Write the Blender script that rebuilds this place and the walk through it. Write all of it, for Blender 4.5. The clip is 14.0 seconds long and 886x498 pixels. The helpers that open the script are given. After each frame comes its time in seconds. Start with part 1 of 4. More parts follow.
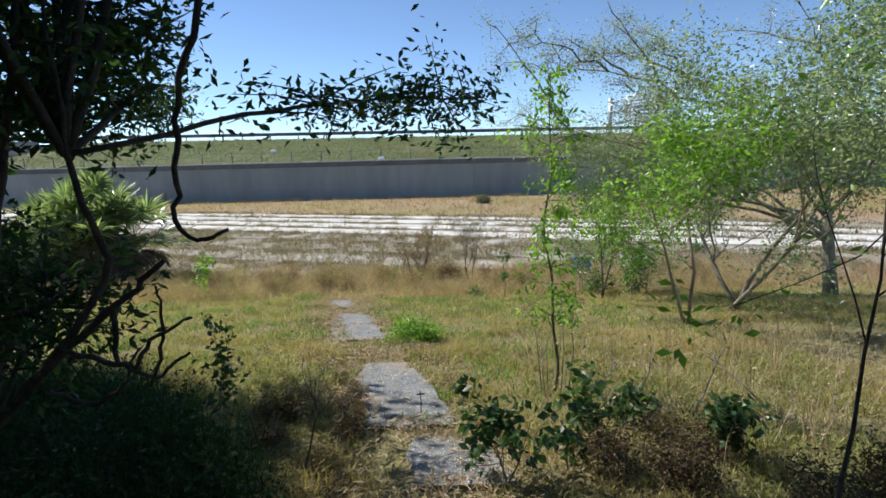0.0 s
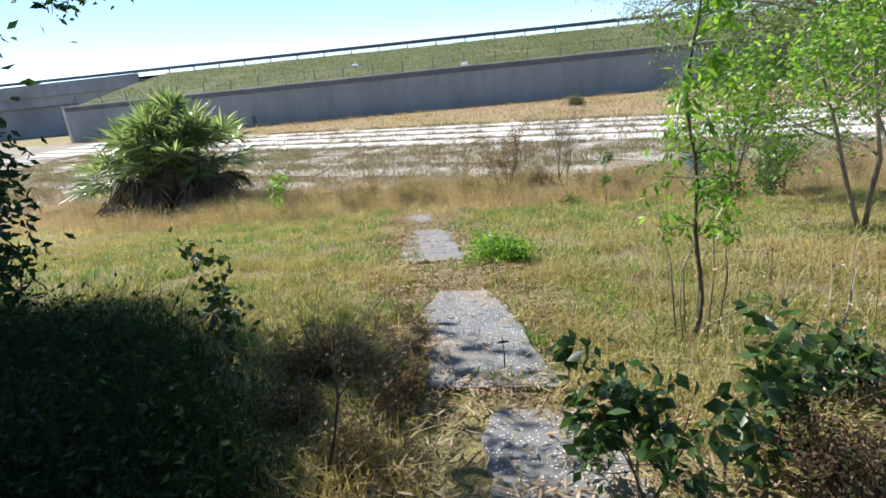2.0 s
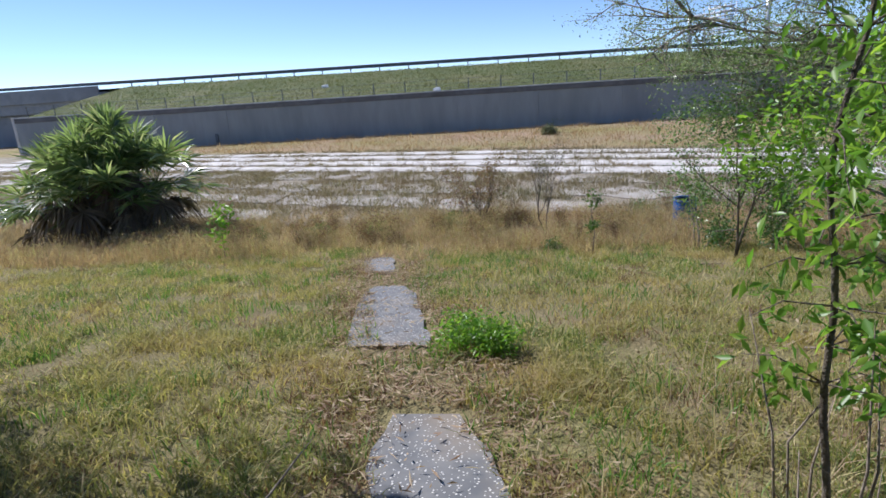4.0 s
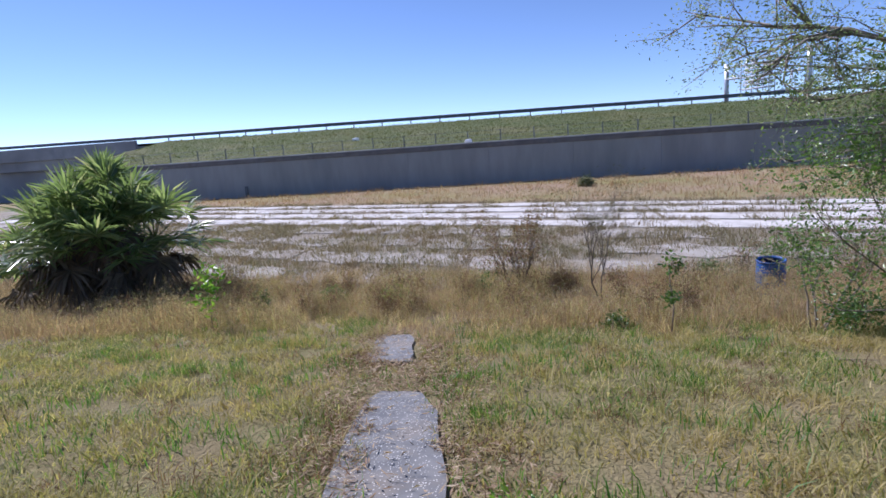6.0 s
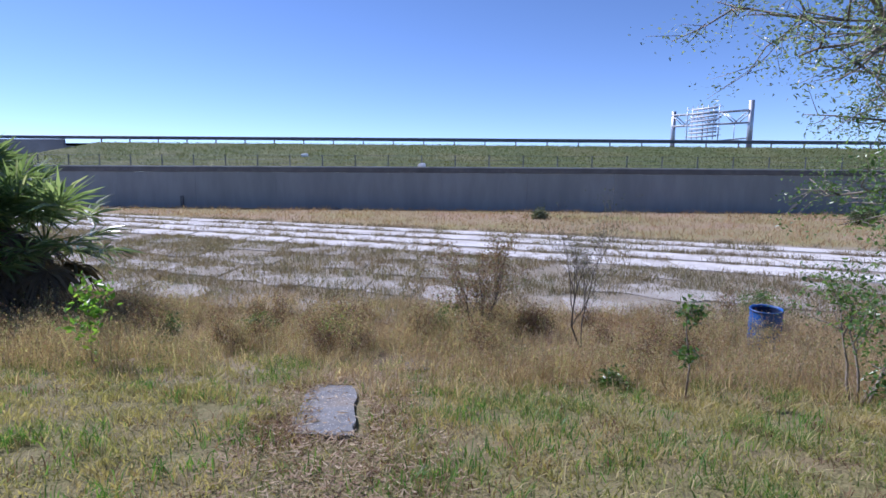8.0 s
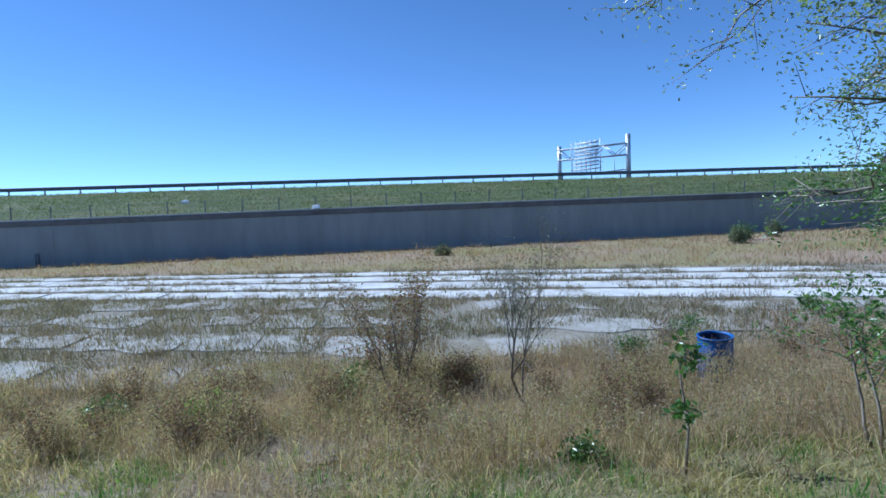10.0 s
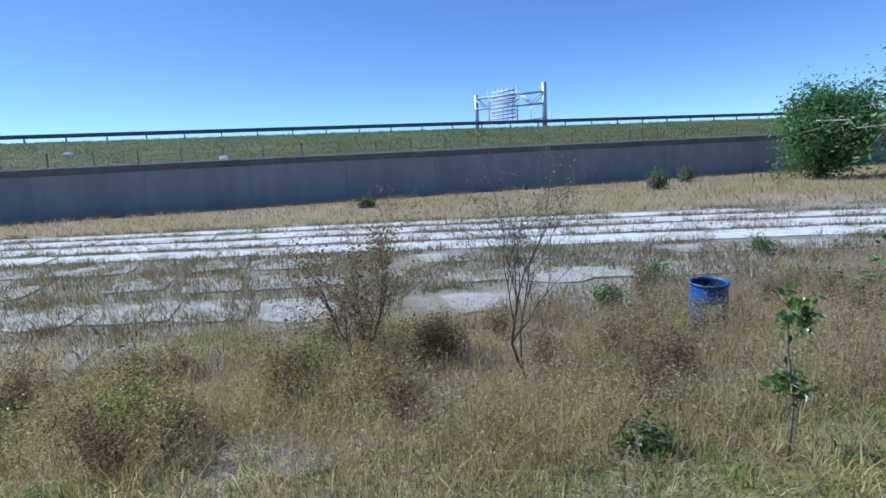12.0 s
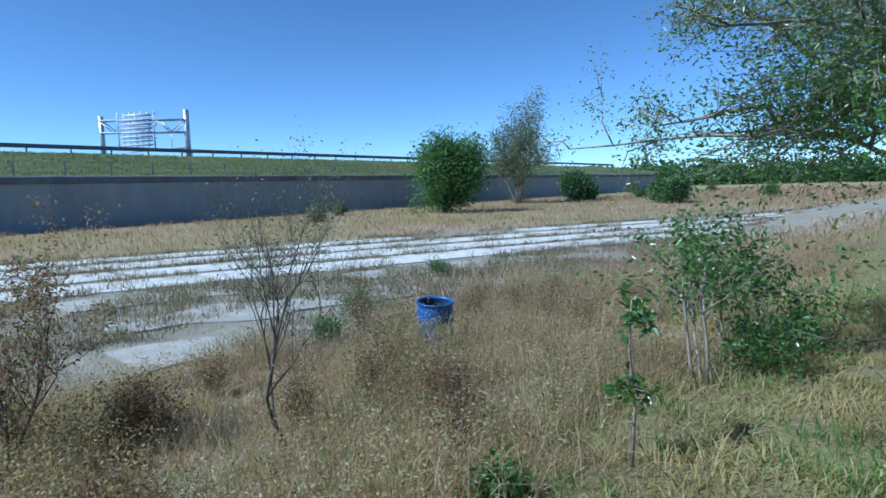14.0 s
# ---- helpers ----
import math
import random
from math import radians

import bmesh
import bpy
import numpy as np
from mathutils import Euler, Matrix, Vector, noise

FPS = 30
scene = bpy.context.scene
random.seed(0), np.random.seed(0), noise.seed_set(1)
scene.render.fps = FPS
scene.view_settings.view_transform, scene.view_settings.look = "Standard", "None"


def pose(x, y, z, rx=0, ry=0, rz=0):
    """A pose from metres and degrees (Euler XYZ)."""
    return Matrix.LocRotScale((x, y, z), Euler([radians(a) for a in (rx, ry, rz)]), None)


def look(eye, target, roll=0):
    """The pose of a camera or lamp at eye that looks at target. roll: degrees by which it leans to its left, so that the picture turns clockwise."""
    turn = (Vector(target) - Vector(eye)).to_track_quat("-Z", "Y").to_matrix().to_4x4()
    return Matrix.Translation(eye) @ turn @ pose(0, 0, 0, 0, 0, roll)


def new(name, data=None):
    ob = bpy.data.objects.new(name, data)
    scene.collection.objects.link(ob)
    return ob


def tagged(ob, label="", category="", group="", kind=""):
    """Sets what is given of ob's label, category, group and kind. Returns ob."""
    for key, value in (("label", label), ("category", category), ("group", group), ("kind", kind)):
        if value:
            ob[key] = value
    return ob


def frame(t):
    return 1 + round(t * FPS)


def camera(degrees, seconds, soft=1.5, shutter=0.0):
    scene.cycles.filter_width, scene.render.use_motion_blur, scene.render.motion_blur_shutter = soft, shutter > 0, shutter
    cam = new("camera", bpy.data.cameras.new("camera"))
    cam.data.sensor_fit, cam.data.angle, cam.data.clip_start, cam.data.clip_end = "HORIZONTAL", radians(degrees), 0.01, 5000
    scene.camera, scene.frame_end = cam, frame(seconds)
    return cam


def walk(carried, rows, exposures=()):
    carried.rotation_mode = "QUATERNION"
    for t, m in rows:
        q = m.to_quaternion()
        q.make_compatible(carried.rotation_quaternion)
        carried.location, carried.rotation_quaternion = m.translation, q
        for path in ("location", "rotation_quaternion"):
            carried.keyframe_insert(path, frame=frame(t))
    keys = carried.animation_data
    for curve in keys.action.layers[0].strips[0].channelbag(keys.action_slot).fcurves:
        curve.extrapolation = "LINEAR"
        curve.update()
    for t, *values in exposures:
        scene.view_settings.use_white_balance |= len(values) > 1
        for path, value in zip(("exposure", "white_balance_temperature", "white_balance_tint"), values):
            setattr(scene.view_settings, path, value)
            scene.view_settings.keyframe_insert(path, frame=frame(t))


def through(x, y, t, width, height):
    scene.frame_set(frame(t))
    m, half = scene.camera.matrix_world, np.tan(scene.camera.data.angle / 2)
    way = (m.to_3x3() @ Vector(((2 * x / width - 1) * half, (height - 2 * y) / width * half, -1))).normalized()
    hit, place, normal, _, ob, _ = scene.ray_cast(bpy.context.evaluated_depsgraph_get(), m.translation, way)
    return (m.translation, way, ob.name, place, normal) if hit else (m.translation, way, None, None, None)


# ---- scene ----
cam = camera(75.6, 14.0, 1.6)
PATH = [
    (0, (0.000, 0.000, 4.114), (-0.030, 9.869, 2.502), -1.45),
    (0.5, (0.009, 0.391, 3.964), (0.131, 10.225, 2.155), 0.50),
    (1, (0.040, 0.797, 3.887), (-0.271, 10.593, 1.903), 0.74),
    (1.5, (0.089, 1.104, 3.827), (-1.445, 10.719, 1.547), 0.60),
    (2, (0.009, 1.429, 3.731), (-1.657, 10.826, 0.742), -5.91),
    (2.5, (-0.035, 1.876, 3.690), (-1.636, 11.281, 0.696), -2.91),
    (3, (-0.099, 2.269, 3.745), (-2.111, 11.619, 0.827), -1.66),
    (3.5, (-0.131, 2.605, 3.765), (-1.190, 12.159, 1.011), -3.68),
    (6, (-0.429, 5.242, 3.510), (-2.037, 14.958, 1.774), -3.96),
    (6.5, (-0.556, 5.782, 3.412), (-1.795, 15.630, 2.194), -3.00),
    (7, (-0.654, 6.244, 3.358), (-1.279, 16.148, 2.125), 0.36),
    (7.5, (-0.792, 6.628, 3.289), (-1.454, 16.514, 1.942), 0.31),
    (10, (-1.064, 8.893, 2.990), (0.053, 18.810, 2.366), -2.40),
    (10.5, (-1.120, 9.320, 2.937), (3.803, 18.004, 2.345), -2.36),
    (11, (-1.224, 9.791, 2.886), (3.885, 18.341, 1.995), -2.48),
    (11.5, (-1.479, 10.098, 2.852), (2.239, 19.285, 1.520), -2.38),
    (12, (-1.643, 10.461, 2.813), (0.889, 20.016, 1.297), -3.10),
    (12.5, (-1.788, 10.908, 2.735), (0.565, 20.484, 1.068), -3.25),
    (13, (-1.893, 11.287, 2.635), (1.432, 20.465, 0.465), -2.28),
    (13.5, (-1.966, 11.643, 2.606), (3.101, 20.057, 0.728), -1.62),
    (14, (-1.969, 11.952, 2.562), (5.587, 18.404, 1.427), -1.52),
]
EXPOSURES = [(0.0, 0.48, 6000, 7), (1.0, 0.68, 5900, 8), (1.5, 0.78, 5900, 10), (2.0, 0.93, 6000, 9), (2.5, 0.73, 6000, 11), (3.0, 0.52, 6000, 15), (3.5, 0.42, 5800, 14), (6.5, 0.3, 5400, 24), (7.7, 0.3, 5300, 24), (10.0, 0.22, 4600, 6), (11.0, 0.25, 4700, 3), (12.5, 0.26, 4900, 9), (13.5, 0.28, 5000, 6), (14.0, 0.22, 4600, 0)]
walk(cam, [(t, look(eye, target, roll)) for t, eye, target, roll in PATH], EXPOSURES)

# ---- light ----
SUN_AZ, SUN_EL = radians(62), radians(46)   # azimuth to the left of ahead (+y)
SUN_DIR = Vector((-math.sin(SUN_AZ) * math.cos(SUN_EL), math.cos(SUN_AZ) * math.cos(SUN_EL), math.sin(SUN_EL)))
world = bpy.data.worlds.new("sky")
scene.world = world
world.use_nodes = True
wn = world.node_tree
sky = wn.nodes.new("ShaderNodeTexSky")
sky.sky_type, sky.sun_disc = "NISHITA", False
sky.sun_elevation, sky.sun_rotation = SUN_EL, -SUN_AZ
sky.air_density, sky.dust_density, sky.ozone_density = 0.55, 0.0, 1.0
wn.nodes["Background"].inputs["Strength"].default_value = 0.118
wn.links.new(sky.outputs[0], wn.nodes["Background"].inputs["Color"])
sun = new("sun", bpy.data.lights.new("sun", "SUN"))
sun.data.energy, sun.data.angle, sun.data.color = 5.0, radians(0.53), (1.0, 0.91, 0.79)
sun.matrix_world = look(SUN_DIR * 50, (0, 0, 0))


# ---- materials ----
def nodes_of(name):
    m = bpy.data.materials.new(name)
    m.use_nodes = True
    nt = m.node_tree
    return m, nt, nt.nodes["Principled BSDF"]


def noise_fac(nt, scale, detail=4.0, rough=0.55, lo=0.35, hi=0.65, stretch=None):
    """A noise in metres of the world, spread between lo and hi."""
    geo = nt.nodes.new("ShaderNodeNewGeometry")
    tex = nt.nodes.new("ShaderNodeTexNoise")
    tex.inputs["Scale"].default_value, tex.inputs["Detail"].default_value, tex.inputs["Roughness"].default_value = scale, detail, rough
    src = geo.outputs["Position"]
    if stretch:
        mp = nt.nodes.new("ShaderNodeMapping")
        mp.inputs["Scale"].default_value = stretch
        nt.links.new(src, mp.inputs["Vector"])
        src = mp.outputs["Vector"]
    nt.links.new(src, tex.inputs["Vector"])
    r = nt.nodes.new("ShaderNodeMapRange")
    r.inputs["From Min"].default_value, r.inputs["From Max"].default_value = lo, hi
    nt.links.new(tex.outputs["Fac"], r.inputs["Value"])
    return r.outputs["Result"]


def mix(nt, fac, a, b, mode="MIX"):
    n = nt.nodes.new("ShaderNodeMix")
    n.data_type, n.blend_type = "RGBA", mode
    for key, v in ((0, fac), (6, a), (7, b)):
        if isinstance(v, (tuple, float, int)):
            n.inputs[key].default_value = (*v, 1) if isinstance(v, tuple) else v
        else:
            nt.links.new(v, n.inputs[key])
    return n.outputs[2]


def ramp(nt, fac, stops):
    n = nt.nodes.new("ShaderNodeValToRGB")
    el = n.color_ramp.elements
    while len(el) < len(stops):
        el.new(0.5)
    for e, (p, c) in zip(el, stops):
        e.position, e.color = p, (*c, 1)
    nt.links.new(fac, n.inputs["Fac"])
    return n.outputs["Color"]


def bump(nt, bsdf, height, strength=0.4, distance=0.02):
    b = nt.nodes.new("ShaderNodeBump")
    b.inputs["Strength"].default_value, b.inputs["Distance"].default_value = strength, distance
    nt.links.new(height, b.inputs["Height"])
    nt.links.new(b.outputs["Normal"], bsdf.inputs["Normal"])


def surface(name, a, b, scale=6.0, c=None, coarse=0.7, rough=0.8, metal=0.0, relief=0.3, fine=60.0, depth=0.01, stretch=None):
    """A plain weathered surface: two colours at a fine and a coarse scale, stains of c, and relief."""
    m, nt, p = nodes_of(name)
    col = mix(nt, noise_fac(nt, scale, stretch=stretch), a, b)
    if c:
        col = mix(nt, noise_fac(nt, coarse, lo=0.48, hi=0.72, stretch=stretch), col, c)
    nt.links.new(col, p.inputs["Base Color"])
    p.inputs["Roughness"].default_value, p.inputs["Metallic"].default_value = rough, metal
    bump(nt, p, noise_fac(nt, fine), relief, depth)
    return m


def foliage(name, stops, through=0.45, rough=0.45, spread=0.9, patch=None, spec=0.5):
    """Leaves and blades: each island takes its own colour of the ramp; light shines through."""
    m, nt, p = nodes_of(name)
    geo = nt.nodes.new("ShaderNodeNewGeometry")
    col = ramp(nt, geo.outputs["Random Per Island"], stops)
    if patch:
        col = mix(nt, noise_fac(nt, spread, lo=0.4, hi=0.62), col, patch)
    nt.links.new(col, p.inputs["Base Color"])
    p.inputs["Roughness"].default_value = rough
    p.inputs["Specular IOR Level"].default_value = spec
    tr = nt.nodes.new("ShaderNodeBsdfTranslucent")
    bright = mix(nt, 1.0, col, (1.5, 1.55, 0.9), "MULTIPLY")
    nt.links.new(bright, tr.inputs["Color"])
    mx = nt.nodes.new("ShaderNodeMixShader")
    mx.inputs[0].default_value = through
    nt.links.new(p.outputs[0], mx.inputs[1])
    nt.links.new(tr.outputs[0], mx.inputs[2])
    nt.links.new(mx.outputs[0], nt.nodes["Material Output"].inputs["Surface"])
    return m


LEAF_TREE = foliage("grey green tree leaf", [(0, (.12, .17, .10)), (.5, (.19, .25, .14)), (1, (.30, .35, .21))], .55, .3, spec=.9)
LEAF_BRIGHT = foliage("young leaf", [(0, (.10, .22, .03)), (.5, (.16, .30, .04)), (1, (.24, .36, .05))], .55, .35)
LEAF_MID = foliage("tree leaf", [(0, (.045, .10, .025)), (.55, (.08, .16, .035)), (1, (.14, .23, .05))], .4, .3, spec=.7)
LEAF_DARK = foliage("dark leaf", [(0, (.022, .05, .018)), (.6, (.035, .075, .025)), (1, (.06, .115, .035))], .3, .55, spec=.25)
LEAF_BUSH = foliage("bush leaf", [(0, (.03, .065, .02)), (.6, (.05, .10, .03)), (1, (.085, .15, .045))], .35, .4, spec=.5)
LEAF_LOW = foliage("lower tree leaf", [(0, (.07, .14, .04)), (.55, (.12, .21, .055)), (1, (.2, .30, .08))], .45, .3, spec=.7)
LEAF_OAK = foliage("oak leaf", [(0, (.07, .13, .045)), (.55, (.11, .19, .065)), (1, (.17, .27, .09))], .5, .5)
LEAF_FAR = foliage("far leaf", [(0, (.05, .10, .035)), (.6, (.075, .14, .045)), (1, (.12, .18, .06))], .3, .6)
LEAF_GREY = foliage("grey green leaf", [(0, (.09, .11, .06)), (.6, (.14, .16, .08)), (1, (.20, .19, .12))], .3, .6)
PALM_LEAF = foliage("palm frond", [(0, (.10, .15, .06)), (.5, (.17, .23, .10)), (.85, (.26, .33, .16)), (1, (.36, .37, .24))], .5, .27, spec=.9)
PALM_DEAD = foliage("dead palm frond", [(0, (.10, .07, .045)), (1, (.22, .17, .11))], .2, .8)
LAWN = foliage("lawn blade", [(0, (.085, .14, .035)), (.35, (.19, .245, .068)), (.7, (.35, .325, .125)), (1, (.58, .49, .29))], .42, .6, .55, (.41, .335, .16), .3)
LAWN_GREEN = foliage("fresh blade", [(0, (.06, .15, .025)), (.6, (.10, .22, .035)), (1, (.2, .29, .06))], .45, .5)
DRY = foliage("dry weed", [(0, (.2, .13, .085)), (.3, (.36, .265, .165)), (.65, (.54, .43, .29)), (.85, (.68, .57, .42)), (1, (.27, .30, .11))], .52, .8, .3, (.34, .24, .185), .2)
TAN = foliage("tan grass", [(0, (.25, .17, .115)), (.5, (.41, .29, .2)), (.85, (.52, .41, .3)), (1, (.25, .26, .12))], .35, .8, .12, (.36, .235, .155), .2)
SLOPE_GRASS = foliage("slope grass", [(0, (.07, .11, .03)), (.6, (.11, .15, .04)), (1, (.2, .2, .08))], .3, .7, .1, (.16, .16, .06))
LEAFY_BROWN = foliage("brown leafy weed", [(0, (.22, .14, .10)), (.4, (.38, .27, .18)), (.7, (.5, .40, .26)), (.8, (.26, .30, .1)), (1, (.56, .48, .33))], .45, .8, spec=.15)
LEAFY_DARK = foliage("withered leaf", [(0, (.12, .065, .055)), (.45, (.22, .13, .09)), (.75, (.3, .21, .13)), (.9, (.12, .18, .05)), (1, (.42, .34, .23))], .4, .8, spec=.15)
JOINT = foliage("joint weed", [(0, (.10, .085, .06)), (.35, (.19, .16, .11)), (.7, (.30, .25, .17)), (.85, (.13, .15, .07)), (1, (.45, .37, .26))], .35, .8, .3, (.22, .17, .12), .2)
# darker copy of LEAFY_DARK, with the tree shade put into its colour
LEAFY_SHADE = foliage("shade-darkened withered leaf", [(0, (.06, .035, .03)), (.5, (.12, .075, .055)), (.8, (.07, .09, .03)), (1, (.22, .17, .12))], .3, .8, spec=.15)
STRAW = foliage("straw", [(0, (.22, .14, .09)), (.6, (.40, .30, .2)), (1, (.52, .43, .31))], .25, .8)
BARK = surface("bark", (.09, .07, .05), (.2, .17, .13), 18, (.05, .045, .035), 5, .9, 0, .7, 90, .01, (1, 1, .3))
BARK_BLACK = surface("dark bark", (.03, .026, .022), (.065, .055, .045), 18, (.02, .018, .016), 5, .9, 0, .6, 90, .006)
BARK_PALE = surface("pale bark", (.24, .2, .16), (.38, .33, .27), 14, (.12, .1, .08), 5, .9, 0, .6, 80, .006, (1, 1, .3))
TWIG = surface("dead twig", (.17, .13, .1), (.34, .29, .23), 20, None, 1, .9, 0, .4, 90, .004)
TWIG_DARK = surface("dark twig", (.09, .075, .06), (.18, .15, .125), 20, None, 1, .9, 0, .4, 90, .004)
CONCRETE = surface("bleached concrete", (.52, .50, .465), (.67, .65, .61), 3.2, (.37, .345, .31), .6, .9, 0, .35, 55, .006)
CONCRETE_OLD = surface("stained concrete", (.33, .305, .265), (.43, .405, .36), 2.6, (.24, .21, .16), .7, .92, 0, .4, 55, .006)
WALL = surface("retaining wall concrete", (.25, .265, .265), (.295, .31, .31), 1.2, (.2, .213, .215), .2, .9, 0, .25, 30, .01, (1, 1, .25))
# on the wall's cap this pale tone stands for the sunlit top edge
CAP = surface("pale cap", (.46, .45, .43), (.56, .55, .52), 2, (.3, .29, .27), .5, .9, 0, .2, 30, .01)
# coping colour holds the shadow band below the cap
COPING = surface("shaded coping", (.12, .117, .115), (.17, .165, .16), 2, (.09, .088, .085), .5, .9, 0, .2, 30, .01)
GALV = surface("galvanised steel", (.46, .48, .5), (.58, .6, .62), 2, None, 1, .45, .7, .1, 40, .003)
RAIL_STEEL = surface("weathered rail steel", (.1, .11, .12), (.15, .16, .17), 2, None, 1, .6, .4, .1, 40, .003)
SIGN_BACK = surface("aluminium sign back", (.42, .44, .47), (.52, .54, .57), 1.5, None, 1, .75, .0, .1, 30, .003)
DRUM_BLUE = surface("drum blue plastic", (.012, .07, .28), (.02, .11, .38), 7, (.05, .1, .2), 3, .45, 0, .15, 40, .004)
# drum blue taken down to near black, the hollow's shade in its colour
DRUM_DARK = surface("shaded drum inside", (.008, .02, .06), (.015, .03, .09), 7, None, 1, .7, 0, .1, 40, .004)
LABEL = surface("faded label", (.62, .58, .34), (.72, .7, .55), 20, (.4, .42, .4), 9, .8, 0, .1, 60, .002)
WHITE_LITTER = surface("white litter", (.75, .75, .73), (.85, .85, .83), 8, None, 1, .7, 0, .1, 40, .003)
ASPHALT = surface("asphalt", (.045, .045, .047), (.07, .07, .07), 9, None, 1, .9, 0, .4, 90, .006)
BRIDGE = surface("overpass concrete", (.22, .24, .26), (.29, .31, .33), .8, (.17, .18, .2), .2, .9, 0, .2, 20, .01)


def aggregate_material():
    """Worn path concrete: grey paste with pale exposed stones."""
    m, nt, p = nodes_of("exposed aggregate concrete")
    geo = nt.nodes.new("ShaderNodeNewGeometry")
    vor = nt.nodes.new("ShaderNodeTexVoronoi")
    vor.inputs["Scale"].default_value = 52
    nt.links.new(geo.outputs["Position"], vor.inputs["Vector"])
    stone = nt.nodes.new("ShaderNodeMapRange")
    stone.inputs["From Min"].default_value, stone.inputs["From Max"].default_value = .34, .24
    nt.links.new(vor.outputs["Distance"], stone.inputs["Value"])
    pick = nt.nodes.new("ShaderNodeSeparateColor")
    nt.links.new(vor.outputs["Color"], pick.inputs[0])
    some = nt.nodes.new("ShaderNodeMath")
    some.operation = "GREATER_THAN"
    some.inputs[1].default_value = .45
    nt.links.new(pick.outputs[0], some.inputs[0])
    fac = nt.nodes.new("ShaderNodeMath")
    fac.operation = "MULTIPLY"
    nt.links.new(stone.outputs[0], fac.inputs[0])
    nt.links.new(some.outputs[0], fac.inputs[1])
    base = mix(nt, noise_fac(nt, 5), (.125, .13, .135), (.195, .195, .19))
    base = mix(nt, noise_fac(nt, 1.6, lo=.5, hi=.75), base, (.24, .20, .15))
    col = mix(nt, fac.outputs[0], base, (.60, .59, .56))
    nt.links.new(col, p.inputs["Base Color"])
    p.inputs["Roughness"].default_value = .8
    bump(nt, p, fac.outputs[0], .5, .004)
    return m


AGGREGATE = aggregate_material()


def ground_material():
    """Lawn soil, brown weedy earth, pale sand and tan turf, in zones along y with ragged edges."""
    m, nt, p = nodes_of("ground")
    geo = nt.nodes.new("ShaderNodeNewGeometry")
    sep = nt.nodes.new("ShaderNodeSeparateXYZ")
    nt.links.new(geo.outputs["Position"], sep.inputs[0])
    lawn = mix(nt, noise_fac(nt, 9), (.16, .16, .06), (.29, .255, .12))
    lawn = mix(nt, noise_fac(nt, 1.1), lawn, (.26, .215, .115))
    earth = mix(nt, noise_fac(nt, 7), (.27, .215, .14), (.43, .355, .25))
    sand = mix(nt, noise_fac(nt, 3, 6), (.44, .40, .34), (.33, .30, .225))
    sand = mix(nt, noise_fac(nt, .5), sand, (.30, .26, .19))
    turf = mix(nt, noise_fac(nt, 2, 6), (.34, .24, .165), (.42, .31, .22))
    turf = mix(nt, noise_fac(nt, .11), turf, (.28, .26, .10))

    def edge(at, soft, wobble, slope=0.0):
        w = noise_fac(nt, .45, lo=.2, hi=.8)
        a = nt.nodes.new("ShaderNodeMath")
        a.operation = "MULTIPLY_ADD"
        a.inputs[1].default_value = wobble
        nt.links.new(w, a.inputs[0])
        nt.links.new(sep.outputs["Y"], a.inputs[2])
        s = nt.nodes.new("ShaderNodeMath")
        s.operation = "MULTIPLY_ADD"
        s.inputs[1].default_value = slope
        nt.links.new(sep.outputs["X"], s.inputs[0])
        nt.links.new(a.outputs[0], s.inputs[2])
        r = nt.nodes.new("ShaderNodeMapRange")
        r.inputs["From Min"].default_value, r.inputs["From Max"].default_value = at - soft + wobble / 2, at + soft + wobble / 2
        nt.links.new(s.outputs[0], r.inputs["Value"])
        return r.outputs[0]
    col = mix(nt, edge(14.2, .8, 1.6), lawn, earth)
    col = mix(nt, edge(20.5, 1.2, 2.0, .25), col, sand)
    col = mix(nt, edge(39.5, .8, 2.5, .36), col, turf)
    nt.links.new(col, p.inputs["Base Color"])
    p.inputs["Roughness"].default_value = .95
    p.inputs["Specular IOR Level"].default_value = .2
    bump(nt, p, noise_fac(nt, 28, 6), .8, .03)
    return m


GROUND = ground_material()


# ---- mesh helpers ----
def tri_mesh(name, verts, tris, smooth=False):
    verts, tris = np.asarray(verts, dtype=np.float32).reshape(-1, 3), np.asarray(tris, dtype=np.int32).reshape(-1, 3)
    me = bpy.data.meshes.new(name)
    me.vertices.add(len(verts))
    me.vertices.foreach_set("co", verts.ravel())
    me.loops.add(len(tris) * 3)
    me.loops.foreach_set("vertex_index", tris.ravel())
    me.polygons.add(len(tris))
    me.polygons.foreach_set("loop_start", np.arange(len(tris), dtype=np.int32) * 3)
    me.update(calc_edges=True)
    if smooth:
        me.shade_smooth()
    return me


def part(name, me, material, parent=None, label=""):
    """One mesh object from a bmesh or mesh, under a thing or a part."""
    if isinstance(me, bmesh.types.BMesh):
        data = bpy.data.meshes.new(name)
        me.to_mesh(data)
        me.free()
        me = data
    if material and not me.materials:
        me.materials.append(material)
    ob = new(name, me)
    ob.parent = parent
    if label:
        ob["label"] = label
    return ob


def thing(name, at, label, category, group="", kind=""):
    ob = new(name)
    ob.location = at
    return tagged(ob, label, category, group, kind)


def box(bm, x0, x1, y0, y1, z0, z1, bevel=0.0):
    made = bmesh.ops.create_cube(bm, size=1.0, matrix=Matrix.LocRotScale(((x0 + x1) / 2, (y0 + y1) / 2, (z0 + z1) / 2), None, (x1 - x0, y1 - y0, z1 - z0)))
    if bevel:
        es = list({e for v in made["verts"] for e in v.link_edges})
        bmesh.ops.bevel(bm, geom=es, offset=bevel, segments=1, affect="EDGES")
    return bm


